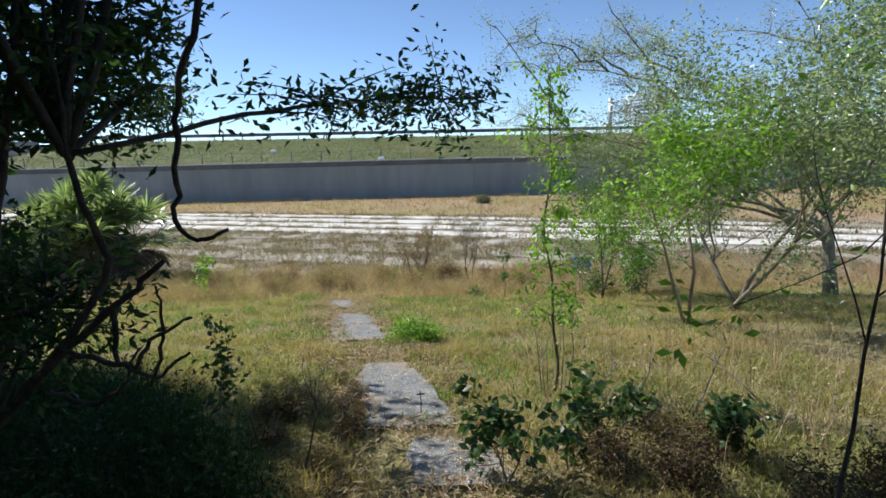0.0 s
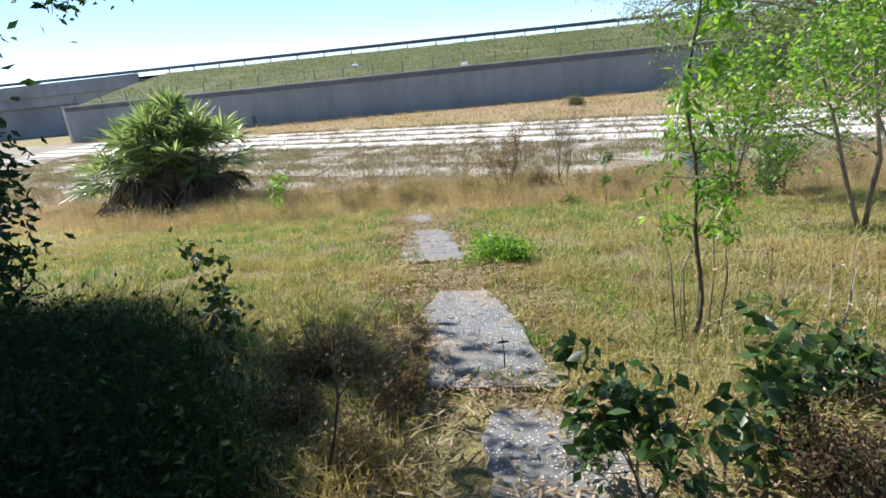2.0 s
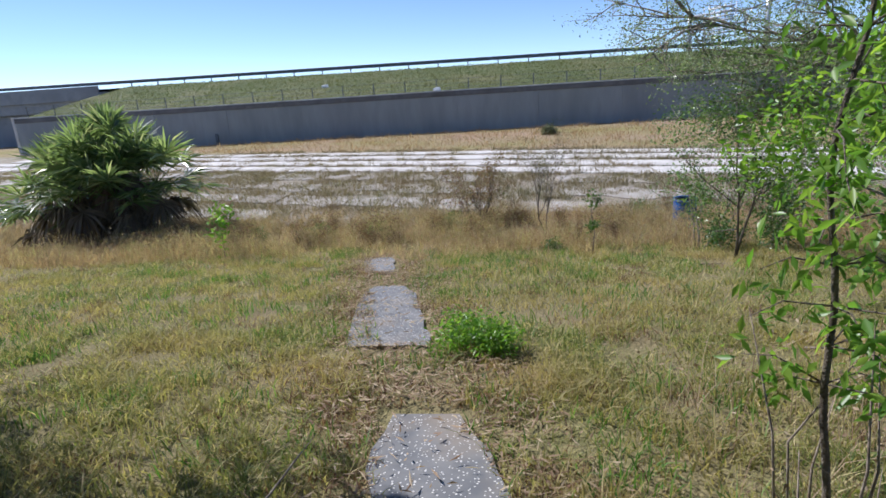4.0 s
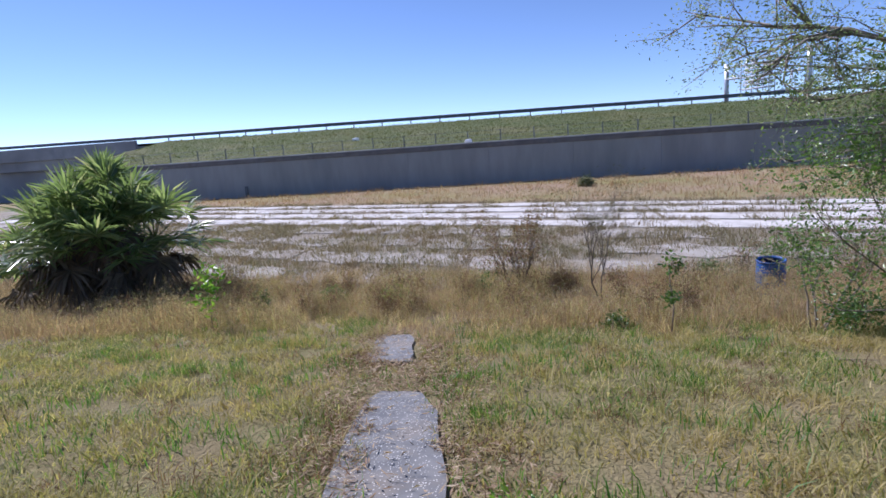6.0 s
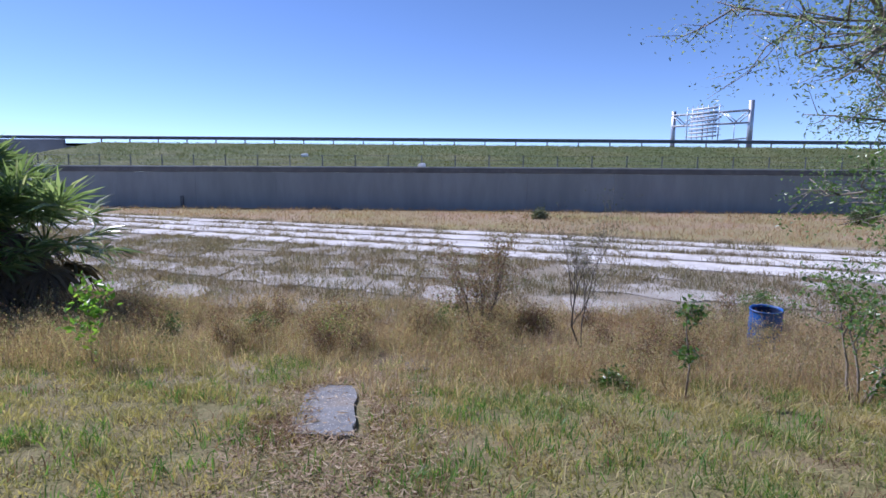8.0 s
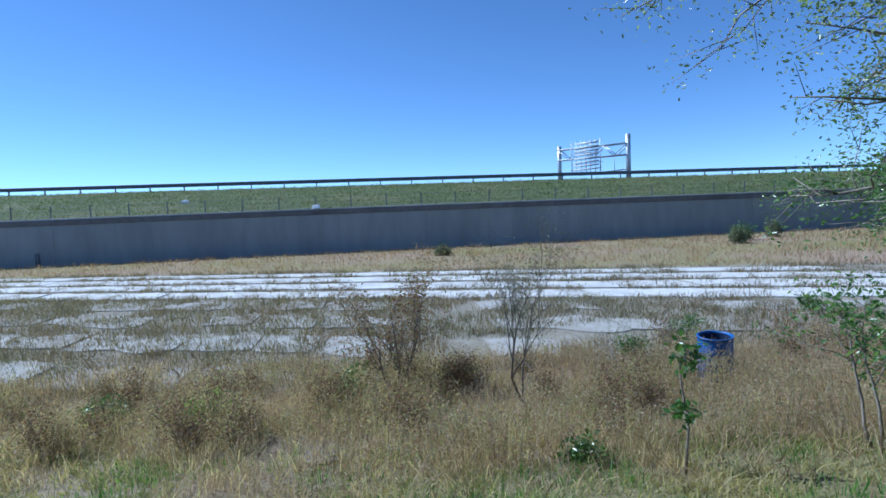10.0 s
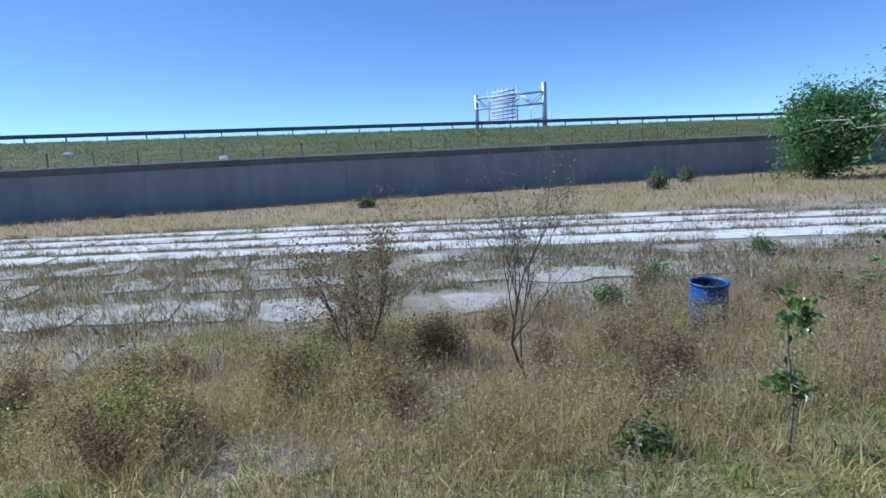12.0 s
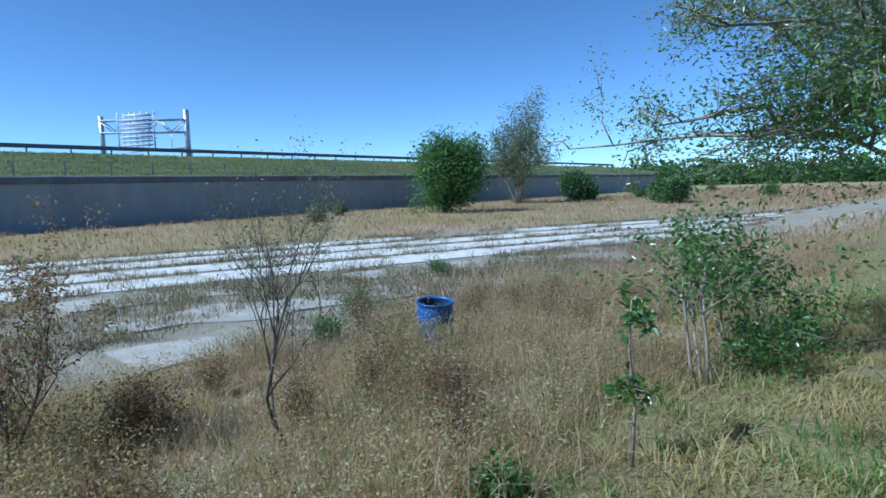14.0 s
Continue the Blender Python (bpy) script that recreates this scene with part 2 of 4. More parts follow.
def tube(points, radii, sides=6):
    """Vertices and triangles of a tapered tube along points."""
    pts = np.asarray(points, dtype=float)
    n = len(pts)
    tang = np.gradient(pts, axis=0)
    tang /= np.linalg.norm(tang, axis=1, keepdims=True) + 1e-9
    ref = np.array([0.31, 0.95, 0.05]) if abs(tang[0, 2]) > 0.8 else np.array([0.0, 0.0, 1.0])
    a = np.cross(tang, ref)
    a /= np.linalg.norm(a, axis=1, keepdims=True) + 1e-9
    b = np.cross(tang, a)
    ang = np.arange(sides) * 2 * math.pi / sides
    ring = a[:, None] * np.cos(ang)[None, :, None] + b[:, None] * np.sin(ang)[None, :, None]
    v = pts[:, None] + ring * np.asarray(radii)[:, None, None]
    v = v.reshape(-1, 3)
    t = []
    for i in range(n - 1):
        for j in range(sides):
            k = (j + 1) % sides
            p, q, r, s = i * sides + j, i * sides + k, (i + 1) * sides + k, (i + 1) * sides + j
            t += [(p, q, r), (p, r, s)]
    top = (n - 1) * sides
    for j in range(1, sides - 1):
        t += [(top, top + j, top + j + 1), (0, j + 1, j)]
    return v, np.array(t)


def join(pieces):
    vs, ts, base = [], [], 0
    for v, t in pieces:
        vs.append(v)
        ts.append(np.asarray(t) + base)
        base += len(v)
    return np.concatenate(vs), np.concatenate(ts)


def ground_z(x, y):
    """Height of the land: a lawn bank that falls to a flat."""
    y = np.asarray(y, dtype=float)
    z = np.interp(y, GROUND_Y, GROUND_H)
    return z


GROUND_Y = np.linspace(-60, 60, 241)
_prof = np.interp(GROUND_Y, (-60, -8, -1, 2, 5, 8, 11, 14, 16, 17.5, 20, 60), (3.4, 3.2, 2.58, 2.22, 1.95, 1.62, 1.15, .62, .26, .07, 0, 0))
GROUND_H = np.convolve(np.pad(_prof, 4, mode="edge"), np.ones(9) / 9, mode="valid")


def blades(rng, x, y, height, width, lean=0.4, z=None):
    """Tapered bent grass blades, three triangles each, standing on the ground."""
    n = len(x)
    z = ground_z(x, y) if z is None else z
    a = rng.uniform(0, 2 * math.pi, n)
    side = np.stack([np.cos(a), np.sin(a), np.zeros(n)], 1) * (width / 2)[:, None]
    b = rng.uniform(0, 2 * math.pi, n)
    bend = np.stack([np.cos(b), np.sin(b), np.zeros(n)], 1) * (height * rng.uniform(0, lean, n) * 2)[:, None]
    root = np.stack([x, y, z - 0.01], 1)
    up = np.zeros((n, 3))
    up[:, 2] = height
    midp = root + up * 0.55 + bend * 0.3
    tip = root + up * rng.uniform(.75, 1, n)[:, None] + bend
    v = np.stack([root - side, root + side, midp + side * .75, midp - side * .75, tip], 1).reshape(-1, 3)
    o = (np.arange(n) * 5)[:, None]
    t = np.concatenate([o + [0, 1, 2], o + [0, 2, 3], o + [3, 2, 4]], 1).reshape(-1, 3)
    return v, t


def leaf_cloud(rng, centres, size, droop=0.3, aspect=0.45):
    """Pointed leaves folded along the rib, four triangles each, at the centres."""
    n = len(centres)
    d = rng.normal(size=(n, 3))
    d[:, 2] = d[:, 2] * .6 - droop
    d /= np.linalg.norm(d, axis=1, keepdims=True)
    w = np.cross(d, rng.normal(size=(n, 3)))
    w /= np.linalg.norm(w, axis=1, keepdims=True)
    nor = np.cross(d, w)
    s = size * rng.uniform(.6, 1.25, (n, 1))
    p0 = centres
    p1 = centres + d * s
    m = centres + d * s * .45
    l, r = m + w * s * aspect / 2 + nor * s * .08, m - w * s * aspect / 2 + nor * s * .08
    v = np.stack([p0, r, p1, l, m], 1).reshape(-1, 3)
    o = (np.arange(n) * 5)[:, None]
    t = np.concatenate([o + [0, 1, 4], o + [1, 2, 4], o + [4, 2, 3], o + [0, 4, 3]], 1).reshape(-1, 3)
    return v, t


def grow(rng, start, way, length, radius, depth, spread=0.7, lift=0.15, kids=3, seg=5, wob=0.12, bare=0.3):
    """Branching limbs: pieces of tube, and the points along the fine twigs where leaves sit."""
    pieces, tips = [], []

    def limb(p, d, ln, r, lev):
        pts, rad = [np.array(p)], [r]
        d = np.array(d, dtype=float)
        for i in range(seg):
            d = d + rng.normal(size=3) * wob + np.array([0, 0, lift * .3])
            d /= np.linalg.norm(d)
            pts.append(pts[-1] + d * ln / seg)
            rad.append(r * (1 - .62 * (i + 1) / seg))
        pieces.append(tube(pts, rad, 7 if lev == 0 else 5 if lev < 2 else 4 if lev < 3 else 3))
        if lev >= depth - 1:
            tips.extend(pts[1:])
        if lev < depth:
            for _ in range(kids + (lev == 0) * 2):
                f = rng.uniform(bare, 1.0)
                i = min(int(f * seg), seg - 1)
                q = pts[i] + (pts[i + 1] - pts[i]) * (f * seg - i)
                nd = d * .55 + rng.normal(size=3) * spread + np.array([0, 0, lift])
                nd /= np.linalg.norm(nd)
                limb(q, nd, ln * rng.uniform(.45, .72), rad[i] * .6, lev + 1)
    limb(start, way, length, radius, 0)
    return pieces, np.array(tips)


def tree(name, seed, x, y, height, label, leaf=LEAF_MID, bark=BARK, size=.09, per=5, radius=.05, depth=3, way=(0, 0, 1), spread=.7,
         kids=3, lift=.15, fuzz=.14, category="tree", stems=1, bare=.3, group="", wob=.12, droop=.3, aspect=.45):
    rng = np.random.default_rng(seed)
    root = thing(name, (x, y, float(ground_z(x, y)) - .03), label, category, group)
    mains, wood, tips = [], [], []
    for s in range(stems):
        w = np.array(way, dtype=float) + (rng.normal(size=3) * .35 if stems > 1 else 0)
        p, t = grow(rng, (rng.normal() * .05 * (stems > 1), rng.normal() * .05 * (stems > 1), 0), w / np.linalg.norm(w), height * rng.uniform(.85, 1), radius, depth, spread, lift, kids, bare=bare, wob=wob)
        mains.append(p[0])
        wood += p[1:]
        tips.append(t)
    for m in mains:
        part("trunk", tri_mesh("trunk", *m, smooth=True), bark, root)
    tagged(part("branchwork", tri_mesh("branchwork", *join(wood), smooth=True), bark, root), kind="stuff")
    if per:
        tips = np.concatenate(tips)
        c = np.repeat(tips, per, axis=0)
        c = c + rng.normal(size=c.shape) * fuzz
        c = c[c[:, 2] > .03]
        tagged(part("crown", tri_mesh("crown", *leaf_cloud(rng, c, size, droop, aspect)), leaf, root), kind="stuff")
    return root


# ---- ground, bank and highway ----
def build_ground():
    xs = np.concatenate([[-3000, -1200, -500, -200, -100], np.arange(-60, -16, 2.0), np.arange(-16, 16, .25), np.arange(16, 70, 2.0), [100, 200, 500, 1200, 3000]])
    ys = np.concatenate([[-3000, -1000, -300, -100, -40], np.arange(-20, 0, 1.0), np.arange(0, 24, .25), np.arange(24, 62, 1.0), [80, 150, 300, 700, 1500, 4000]])
    X, Y = np.meshgrid(xs, ys)
    Z = ground_z(X, Y)
    near = np.clip(1 - np.hypot(X, Y - 10) / 60, 0, 1)
    bumpy = np.array([noise.noise((a * .9, b * .9, 0)) * .035 + noise.noise((a * 3.1, b * 3.1, 5)) * .018 for a, b in zip(X.ravel(), Y.ravel())]).reshape(X.shape)
    Z = Z + bumpy * near - .02
    nx = len(xs)
    i, j = np.meshgrid(np.arange(nx - 1), np.arange(len(ys) - 1))
    a = (j * nx + i).ravel()
    t = np.concatenate([np.stack([a, a + 1, a + nx + 1], 1), np.stack([a, a + nx + 1, a + nx], 1)])
    g = part("ground", tri_mesh("ground", np.stack([X, Y, Z], -1), t, True), GROUND)
    tagged(g, "dry grassy ground sloping down to a flat weedy lot", "ground", kind="structure")


build_ground()

WALL_Y, WALL_H = 58.5, 3.3
WALL_X0, WALL_X1 = -50.0, 150.0
RAIL_Y = 79.0


def slope_top(x):
    return 6.65 - .006 * x


def wall_top(x):
    return WALL_H - .003 * max(0.0, x)


def build_highway():
    wall = thing("wall_highway", (0, WALL_Y, 0), "long grey shaded concrete retaining wall", "wall", kind="structure")
    rng = random.Random(3)
    x, w = WALL_X0, 7.6
    while x < WALL_X1:
        x1 = min(x + w, WALL_X1)
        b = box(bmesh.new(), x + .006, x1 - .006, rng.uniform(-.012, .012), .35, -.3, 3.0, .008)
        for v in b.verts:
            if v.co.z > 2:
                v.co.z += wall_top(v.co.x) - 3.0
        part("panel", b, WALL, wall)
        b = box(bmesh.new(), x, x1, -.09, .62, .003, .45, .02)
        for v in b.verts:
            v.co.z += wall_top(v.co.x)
        part("coping", b, COPING, wall, "coping band along the top, darkened as shaded")
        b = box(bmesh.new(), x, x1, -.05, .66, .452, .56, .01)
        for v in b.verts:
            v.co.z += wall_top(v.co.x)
        part("cap", b, CAP, wall, "cap with sunlight put into its pale colour")
        x = x1
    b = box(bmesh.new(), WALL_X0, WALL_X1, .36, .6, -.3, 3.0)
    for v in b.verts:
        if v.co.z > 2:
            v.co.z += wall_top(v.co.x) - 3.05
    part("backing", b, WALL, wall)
    part("end_wall", box(bmesh.new(), WALL_X0 - .35, WALL_X0 - .003, -.05, 26, -.3, WALL_H + .6, .03), CAP, wall, "pale concrete wing wall at the end")
    # grass bank between the wall and the road
    xs = np.linspace(WALL_X0, WALL_X1, 161)
    ys = np.concatenate([np.linspace(WALL_Y + .6, RAIL_Y - 1.5, 14), [RAIL_Y + .6]])
    X, Y = np.meshgrid(xs, ys)
    f = np.clip((Y - WALL_Y - .6) / (RAIL_Y - 2.1 - WALL_Y), 0, 1)
    Z = (WALL_H - .003 * np.maximum(0, X) + .42) * (1 - f) + slope_top(X) * f
    Z += np.array([noise.noise((a * .35, b * .35, 2)) * .12 for a, b in zip(X.ravel(), Y.ravel())]).reshape(X.shape) * (f > 0) * (f < 1)
    nx = len(xs)
    i, j = np.meshgrid(np.arange(nx - 1), np.arange(len(ys) - 1))
    a = (j * nx + i).ravel()
    t = np.concatenate([np.stack([a, a + 1, a + nx + 1], 1), np.stack([a, a + nx + 1, a + nx], 1)])
    bank = part("embankment", tri_mesh("embankment", np.stack([X, Y, Z], -1), t, True), surface("bank turf", (.09, .12, .035), (.14, .165, .05), 1.2, (.18, .18, .07), .15, .95, 0, .8, 12, .1))
    tagged(bank, "green grassy highway embankment above a retaining wall", "embankment", kind="structure")
    road_z = lambda v: slope_top(v)
    v, tt = [], []
    for k, xx in enumerate(np.linspace(WALL_X0 - 90, WALL_X1, 41)):
        v += [(xx, RAIL_Y + .6, road_z(xx) + .004), (xx, RAIL_Y + 26, road_z(xx) + .004)]
        if k:
            o = 2 * k
            tt += [(o - 2, o, o + 1), (o - 2, o + 1, o - 1)]
    tagged(part("road", tri_mesh("road", v, tt), ASPHALT), "dark asphalt highway deck on the embankment", "road", kind="structure")
    rngn = np.random.default_rng(8)
    n = 45000
    bx, by = rngn.uniform(WALL_X0, 90, n), rngn.uniform(WALL_Y + .7, RAIL_Y, n)
    ff = np.clip((by - WALL_Y - .6) / (RAIL_Y - 2.1 - WALL_Y), 0, 1)
    bz = (WALL_H - .003 * np.maximum(0, bx) + .4) * (1 - ff) + slope_top(bx) * ff
    g = part("embankment_grass", tri_mesh("embankment_grass", *blades(rngn, bx, by, rngn.uniform(.08, .26, n), rngn.uniform(.03, .08, n), .8, bz)), SLOPE_GRASS)
    tagged(g, "green grass tufts covering the highway embankment", "grass", kind="stuff")
    # crash barrier along the road
    rail = thing("guardrail", (0, RAIL_Y, slope_top(0)), "dark steel guardrail along the top of the embankment", "guardrail")
    v, tt = [], []
    xs = np.linspace(WALL_X0 - 90, WALL_X1, 60)
    prof = ((-.05, .52), (.0, .58), (-.08, .67), (.0, .76), (-.08, .85), (0, .95), (.06, .95), (.06, .52))
    pn = len(prof)
    for k, xx in enumerate(xs):
        for (py, pz) in prof:
            v.append((xx, py, pz + slope_top(xx) - slope_top(0)))
        if k:
            for q in range(pn):
                a, b = (k - 1) * pn + q, (k - 1) * pn + (q + 1) % pn
                tt += [(a, a + pn, b + pn), (a, b + pn, b)]
    part("rail_beam", tri_mesh("rail_beam", v, tt), RAIL_STEEL, rail)
    pm = bpy.data.meshes.new("rail_post")
    b = box(bmesh.new(), -.06, .06, .06, .2, -.4, .8)
    b.to_mesh(pm)
    b.free()
    pm.materials.append(RAIL_STEEL)
    for k in range(52):
        xx = WALL_X0 + k * 3.81
        part("post", pm, None, rail).location = (xx, 0, slope_top(xx) - slope_top(0))
    # wire fence on the wall
    fence = thing("wall_fence", (0, WALL_Y + .75, WALL_H), "low wire fence with thin dark posts above the wall", "fence")
    fm = bpy.data.meshes.new("fence_post")
    b = bmesh.new()
    bmesh.ops.create_cone(b, cap_ends=True, segments=8, radius1=.05, radius2=.05, depth=1.5, matrix=Matrix.Translation((0, 0, .85)))
    b.to_mesh(fm)
    b.free()
    fm.materials.append(RAIL_STEEL)
    for k in range(60):
        part("post", fm, None, fence).location = (WALL_X0 + 1 + k * 3.05, 0, wall_top(WALL_X0 + 1 + k * 3.05) - WALL_H)
    for h in (.8, 1.15, 1.55):
        part("wire", tri_mesh("wire", *tube([(WALL_X0 + 1, 0, h), (0, 0, h), (WALL_X0 + 1 + 59 * 3.05, 0, h + wall_top(WALL_X0 + 1 + 59 * 3.05) - WALL_H)], [.012] * 3, 5)), RAIL_STEEL, fence)
    # slender stains and stubs at the foot of the wall
    for sx, hh in ((-28.5, 1.1), (-40.5, .9)):
        st = part("wall_stub", box(bmesh.new(), sx - .14, sx + .14, WALL_Y - .2, WALL_Y - .07, -.05, hh, .02), RAIL_STEEL)
        tagged(st, "short dark metal stub standing against the wall", "post")
    for (lx, ly, lw) in ((-19.3, 66.5, .9), (-6.2, 59.05, .8)):
        ff = max(0, min(1, (ly - WALL_Y - .6) / (RAIL_Y - 2.1 - WALL_Y)))
        lz = (WALL_H + .42) * (1 - ff) + slope_top(lx) * ff if ly > WALL_Y + .7 else WALL_H + .56
        b = bmesh.new()
        bmesh.ops.create_icosphere(b, subdivisions=2, radius=.5)
        for vv in b.verts:
            vv.co = Vector((vv.co.x * lw, vv.co.y * .5, vv.co.z * .42)) * (1 + .4 * noise.noise(vv.co * 3))
        l = part("litter_bag", b, WHITE_LITTER)
        l.location = (lx, ly, lz + .12)
        tagged(l, "crumpled white litter bag lying on the embankment", "litter")


build_highway()


def build_gantry():
    R, L = Vector((35.4, 88.5)), Vector((28.6, 99.0))
    zr, zl = slope_top(35), slope_top(28)
    root = thing("sign_gantry", (R.x, R.y, zr), "pale steel highway sign gantry seen from behind", "sign gantry")

    def rod(name, a, b, r, mat=GALV, sides=6):
        a, b = Vector(a) - root.location, Vector(b) - root.location
        return part(name, tri_mesh(name, *tube([a, (a + b) / 2, b], [r] * 3, sides), smooth=True), mat, root)
    rod("post", (R.x, R.y, zr - .2), (R.x, R.y, 13.3), .36, sides=12)
    rod("post", (L.x, L.y, zl - .2), (L.x, L.y, 12.9), .33, sides=12)
    d = (R - L)
    n = Vector((d.y, -d.x)).normalized() * .45

    def at(f, z, s):
        p = L + d * f
        return (p.x + n.x * s, p.y + n.y * s, z)
    zlo, zhi = 10.35, 12.0
    for s in (-1, 1):
        for z in (zlo, zhi):
            rod("chord", at(0, z + .3, s), at(1, z, s), .11)
        for k in range(6):
            z0, z1 = (zlo, zhi) if k % 2 else (zhi, zlo)
            rod("brace", at(k / 6, z0 + .3 * (1 - k / 6), s), at((k + 1) / 6, z1 + .3 * (1 - (k + 1) / 6), s), .07)
    # sign seen from the back: sheet, ribs and stiles
    for f0, f1, z0, z1 in [(.25 + .008 * k, .63, 8.7 + .56 * k, 8.96 + .56 * k) for k in range(8)]:
        part("sign_panel", tri_mesh("sign_panel", [tuple(Vector(at(f, z, q)) - root.location) for q in (1.3, 1.38) for f, z in ((f0, z0), (f1, z0), (f1, z1), (f0, z1))],
             [(0, 1, 2), (0, 2, 3), (4, 6, 5), (4, 7, 6), (0, 4, 5), (0, 5, 1), (1, 5, 6), (1, 6, 2), (2, 6, 7), (2, 7, 3), (3, 7, 4), (3, 4, 0)]), SIGN_BACK, root, "bare aluminium back of the sign")
    for k in range(7):
        f = .23 + k * .07
        rod("stile", at(f, 8.3, 1.2), at(f, 13.3, 1.2), .06)
    for z in (8.9, 9.7, 10.5, 11.3, 12.1, 12.9):
        rod("rib", at(.2, z, 1.1), at(.68, z, 1.1), .05)
    rod("walkway", at(.3, 8.0, -.6), at(.95, 8.3, -.6), .1)
    for f in (.4, .6, .8):
        rod("hanger", at(f, 8.1, -.6), at(f, zlo, -.6), .05)


build_gantry()


def build_overpass():
    o = thing("overpass", (-52, 60, 0), "distant grey concrete highway overpass beyond the wall", "bridge")
    part("deck", box(bmesh.new(), -90, -2, 18, 40, 4.2, 6.6, .1), BRIDGE, o)
    part("parapet", box(bmesh.new(), -90, -2, 17.6, 17.98, 5.6, 7.4, .05), BRIDGE, o)
    part("abutment", box(bmesh.new(), -88, -3, 19, 20.5, -.3, 4.19, .05), BRIDGE, o)


build_overpass()


# ---- old concrete roadway ----
def road_far(x):
    return 39.3 - .36 * x - .0020 * max(0.0, x) ** 2


def build_lot():
    lot = thing("pavement_lot", (0, 30, 0), "abandoned bleached concrete paving with weeds in the joints", "pavement", kind="structure")
    rng = random.Random(11)
    depths = (2.3, 2.6, 2.6, 2.6, 3.0, 3.0, 3.0, 3.0)
    off = .2
    for row, dep in enumerate(depths):
        x = -46 + rng.uniform(0, 3)
        while x < (64 if row < 4 else 26 if row < 6 else 2):
            ln = rng.uniform(3.8, 6.4) if row < 4 else rng.uniform(1.6, 3.6)
            gap = rng.uniform(.04, .25)
            if not (row > 3 and rng.random() < .3) and not (row == 0 and rng.random() < .12):
                b = bmesh.new()
                g0, g1 = rng.uniform(.08, .32), rng.uniform(.08, .3)
                jag = .3 if row < 4 else .95
                tilt = rng.uniform(-.02, .02)
                ring = []
                n = 9 if row < 4 else 11
                for k in range(n + 1):
                    xx = x + (ln - gap) * k / n
                    ring.append((xx, road_far(xx) - off - g0 - jag * (.5 + .6 * noise.noise((xx * .8, row * 7.3, 1))) - (.2 if k in (0, n) else 0) * rng.random()))
                for k in range(n, -1, -1):
                    xx = x + (ln - gap) * k / n
                    ring.append((xx, road_far(xx) - off - dep + g1 + jag * (.5 + .6 * noise.noise((xx * .8, row * 7.3, 9))) + (.2 if k in (0, n) else 0) * rng.random()))
                top = [b.verts.new((px, py - 30, .016 + tilt * (px - x) * .1 + row * .001)) for px, py in ring]
                low = [b.verts.new((px, py - 30.02, -.12)) for px, py in ring]
                b.faces.new(top[::-1])
                m = len(ring)
                for k in range(m):
                    b.faces.new((top[k], low[k], low[(k + 1) % m], top[(k + 1) % m]))
                bmesh.ops.recalc_face_normals(b, faces=b.faces)
                part("slab", b, CONCRETE if row < 4 else CONCRETE_OLD, lot)
            x += ln
        off += dep


build_lot()


# ---- garden path ----
def build_path():
    path = thing("garden_path", (0, 0, 0), "broken grey exposed-aggregate concrete path overgrown with grass", "path", kind="structure")
    rng = random.Random(5)
    # far end y, near end y, centre x at both, half widths
    for (y1, y0, x1, x0, w1, w0, sharp) in ((6.12, 4.2, -.7, -.28, .31, .38, 0), (3.95, 3.2, -.05, .1, .27, .3, 0), (10.15, 7.45, -1.74, -1.2, .31, .38, 0), (13.45, 11.45, -2.6, -2.2, .25, .29, 1), (16.1, 14.7, -2.0, -1.7, .2, .3, 0), (2.4, -2.0, .15, .4, .36, .4, 1)):
        b = bmesh.new()
        n = 9
        ring = []
        for k in range(n + 1):
            f = k / n
            end = 1 - (.35 if not sharp else .12) * max(0, f - .8) / .2
            ring.append((x0 + (x1 - x0) * f - (w0 + (w1 - w0) * f) * end + rng.uniform(-.025, .025), y0 + (y1 - y0) * f))
        for k in range(n, -1, -1):
            f = k / n
            end = 1 - (.35 if not sharp else .12) * max(0, f - .8) / .2
            ring.append((x0 + (x1 - x0) * f + (w0 + (w1 - w0) * f) * end + rng.uniform(-.025, .025), y0 + (y1 - y0) * f))
        tops = [b.verts.new((px, py, float(ground_z(px, py)) + .018)) for px, py in ring]
        low = [b.verts.new((px, py, float(ground_z(px, py)) - .12)) for px, py in ring]
        m = len(ring)
        for k in range(n):
            b.faces.new((tops[k + 1], tops[k], tops[m - 1 - k], tops[m - 2 - k]))
        for k in range(m):
            b.faces.new((tops[k], low[k], low[(k + 1) % m], tops[(k + 1) % m]))
        bmesh.ops.recalc_face_normals(b, faces=b.faces)
        part("slab", b, AGGREGATE, path)


build_path()


def path_x(y):
    return np.interp(y, (-2, 2.5, 6.3, 9.9, 13.4, 17.6), (.4, .1, -.74, -1.7, -2.5, -2.1))


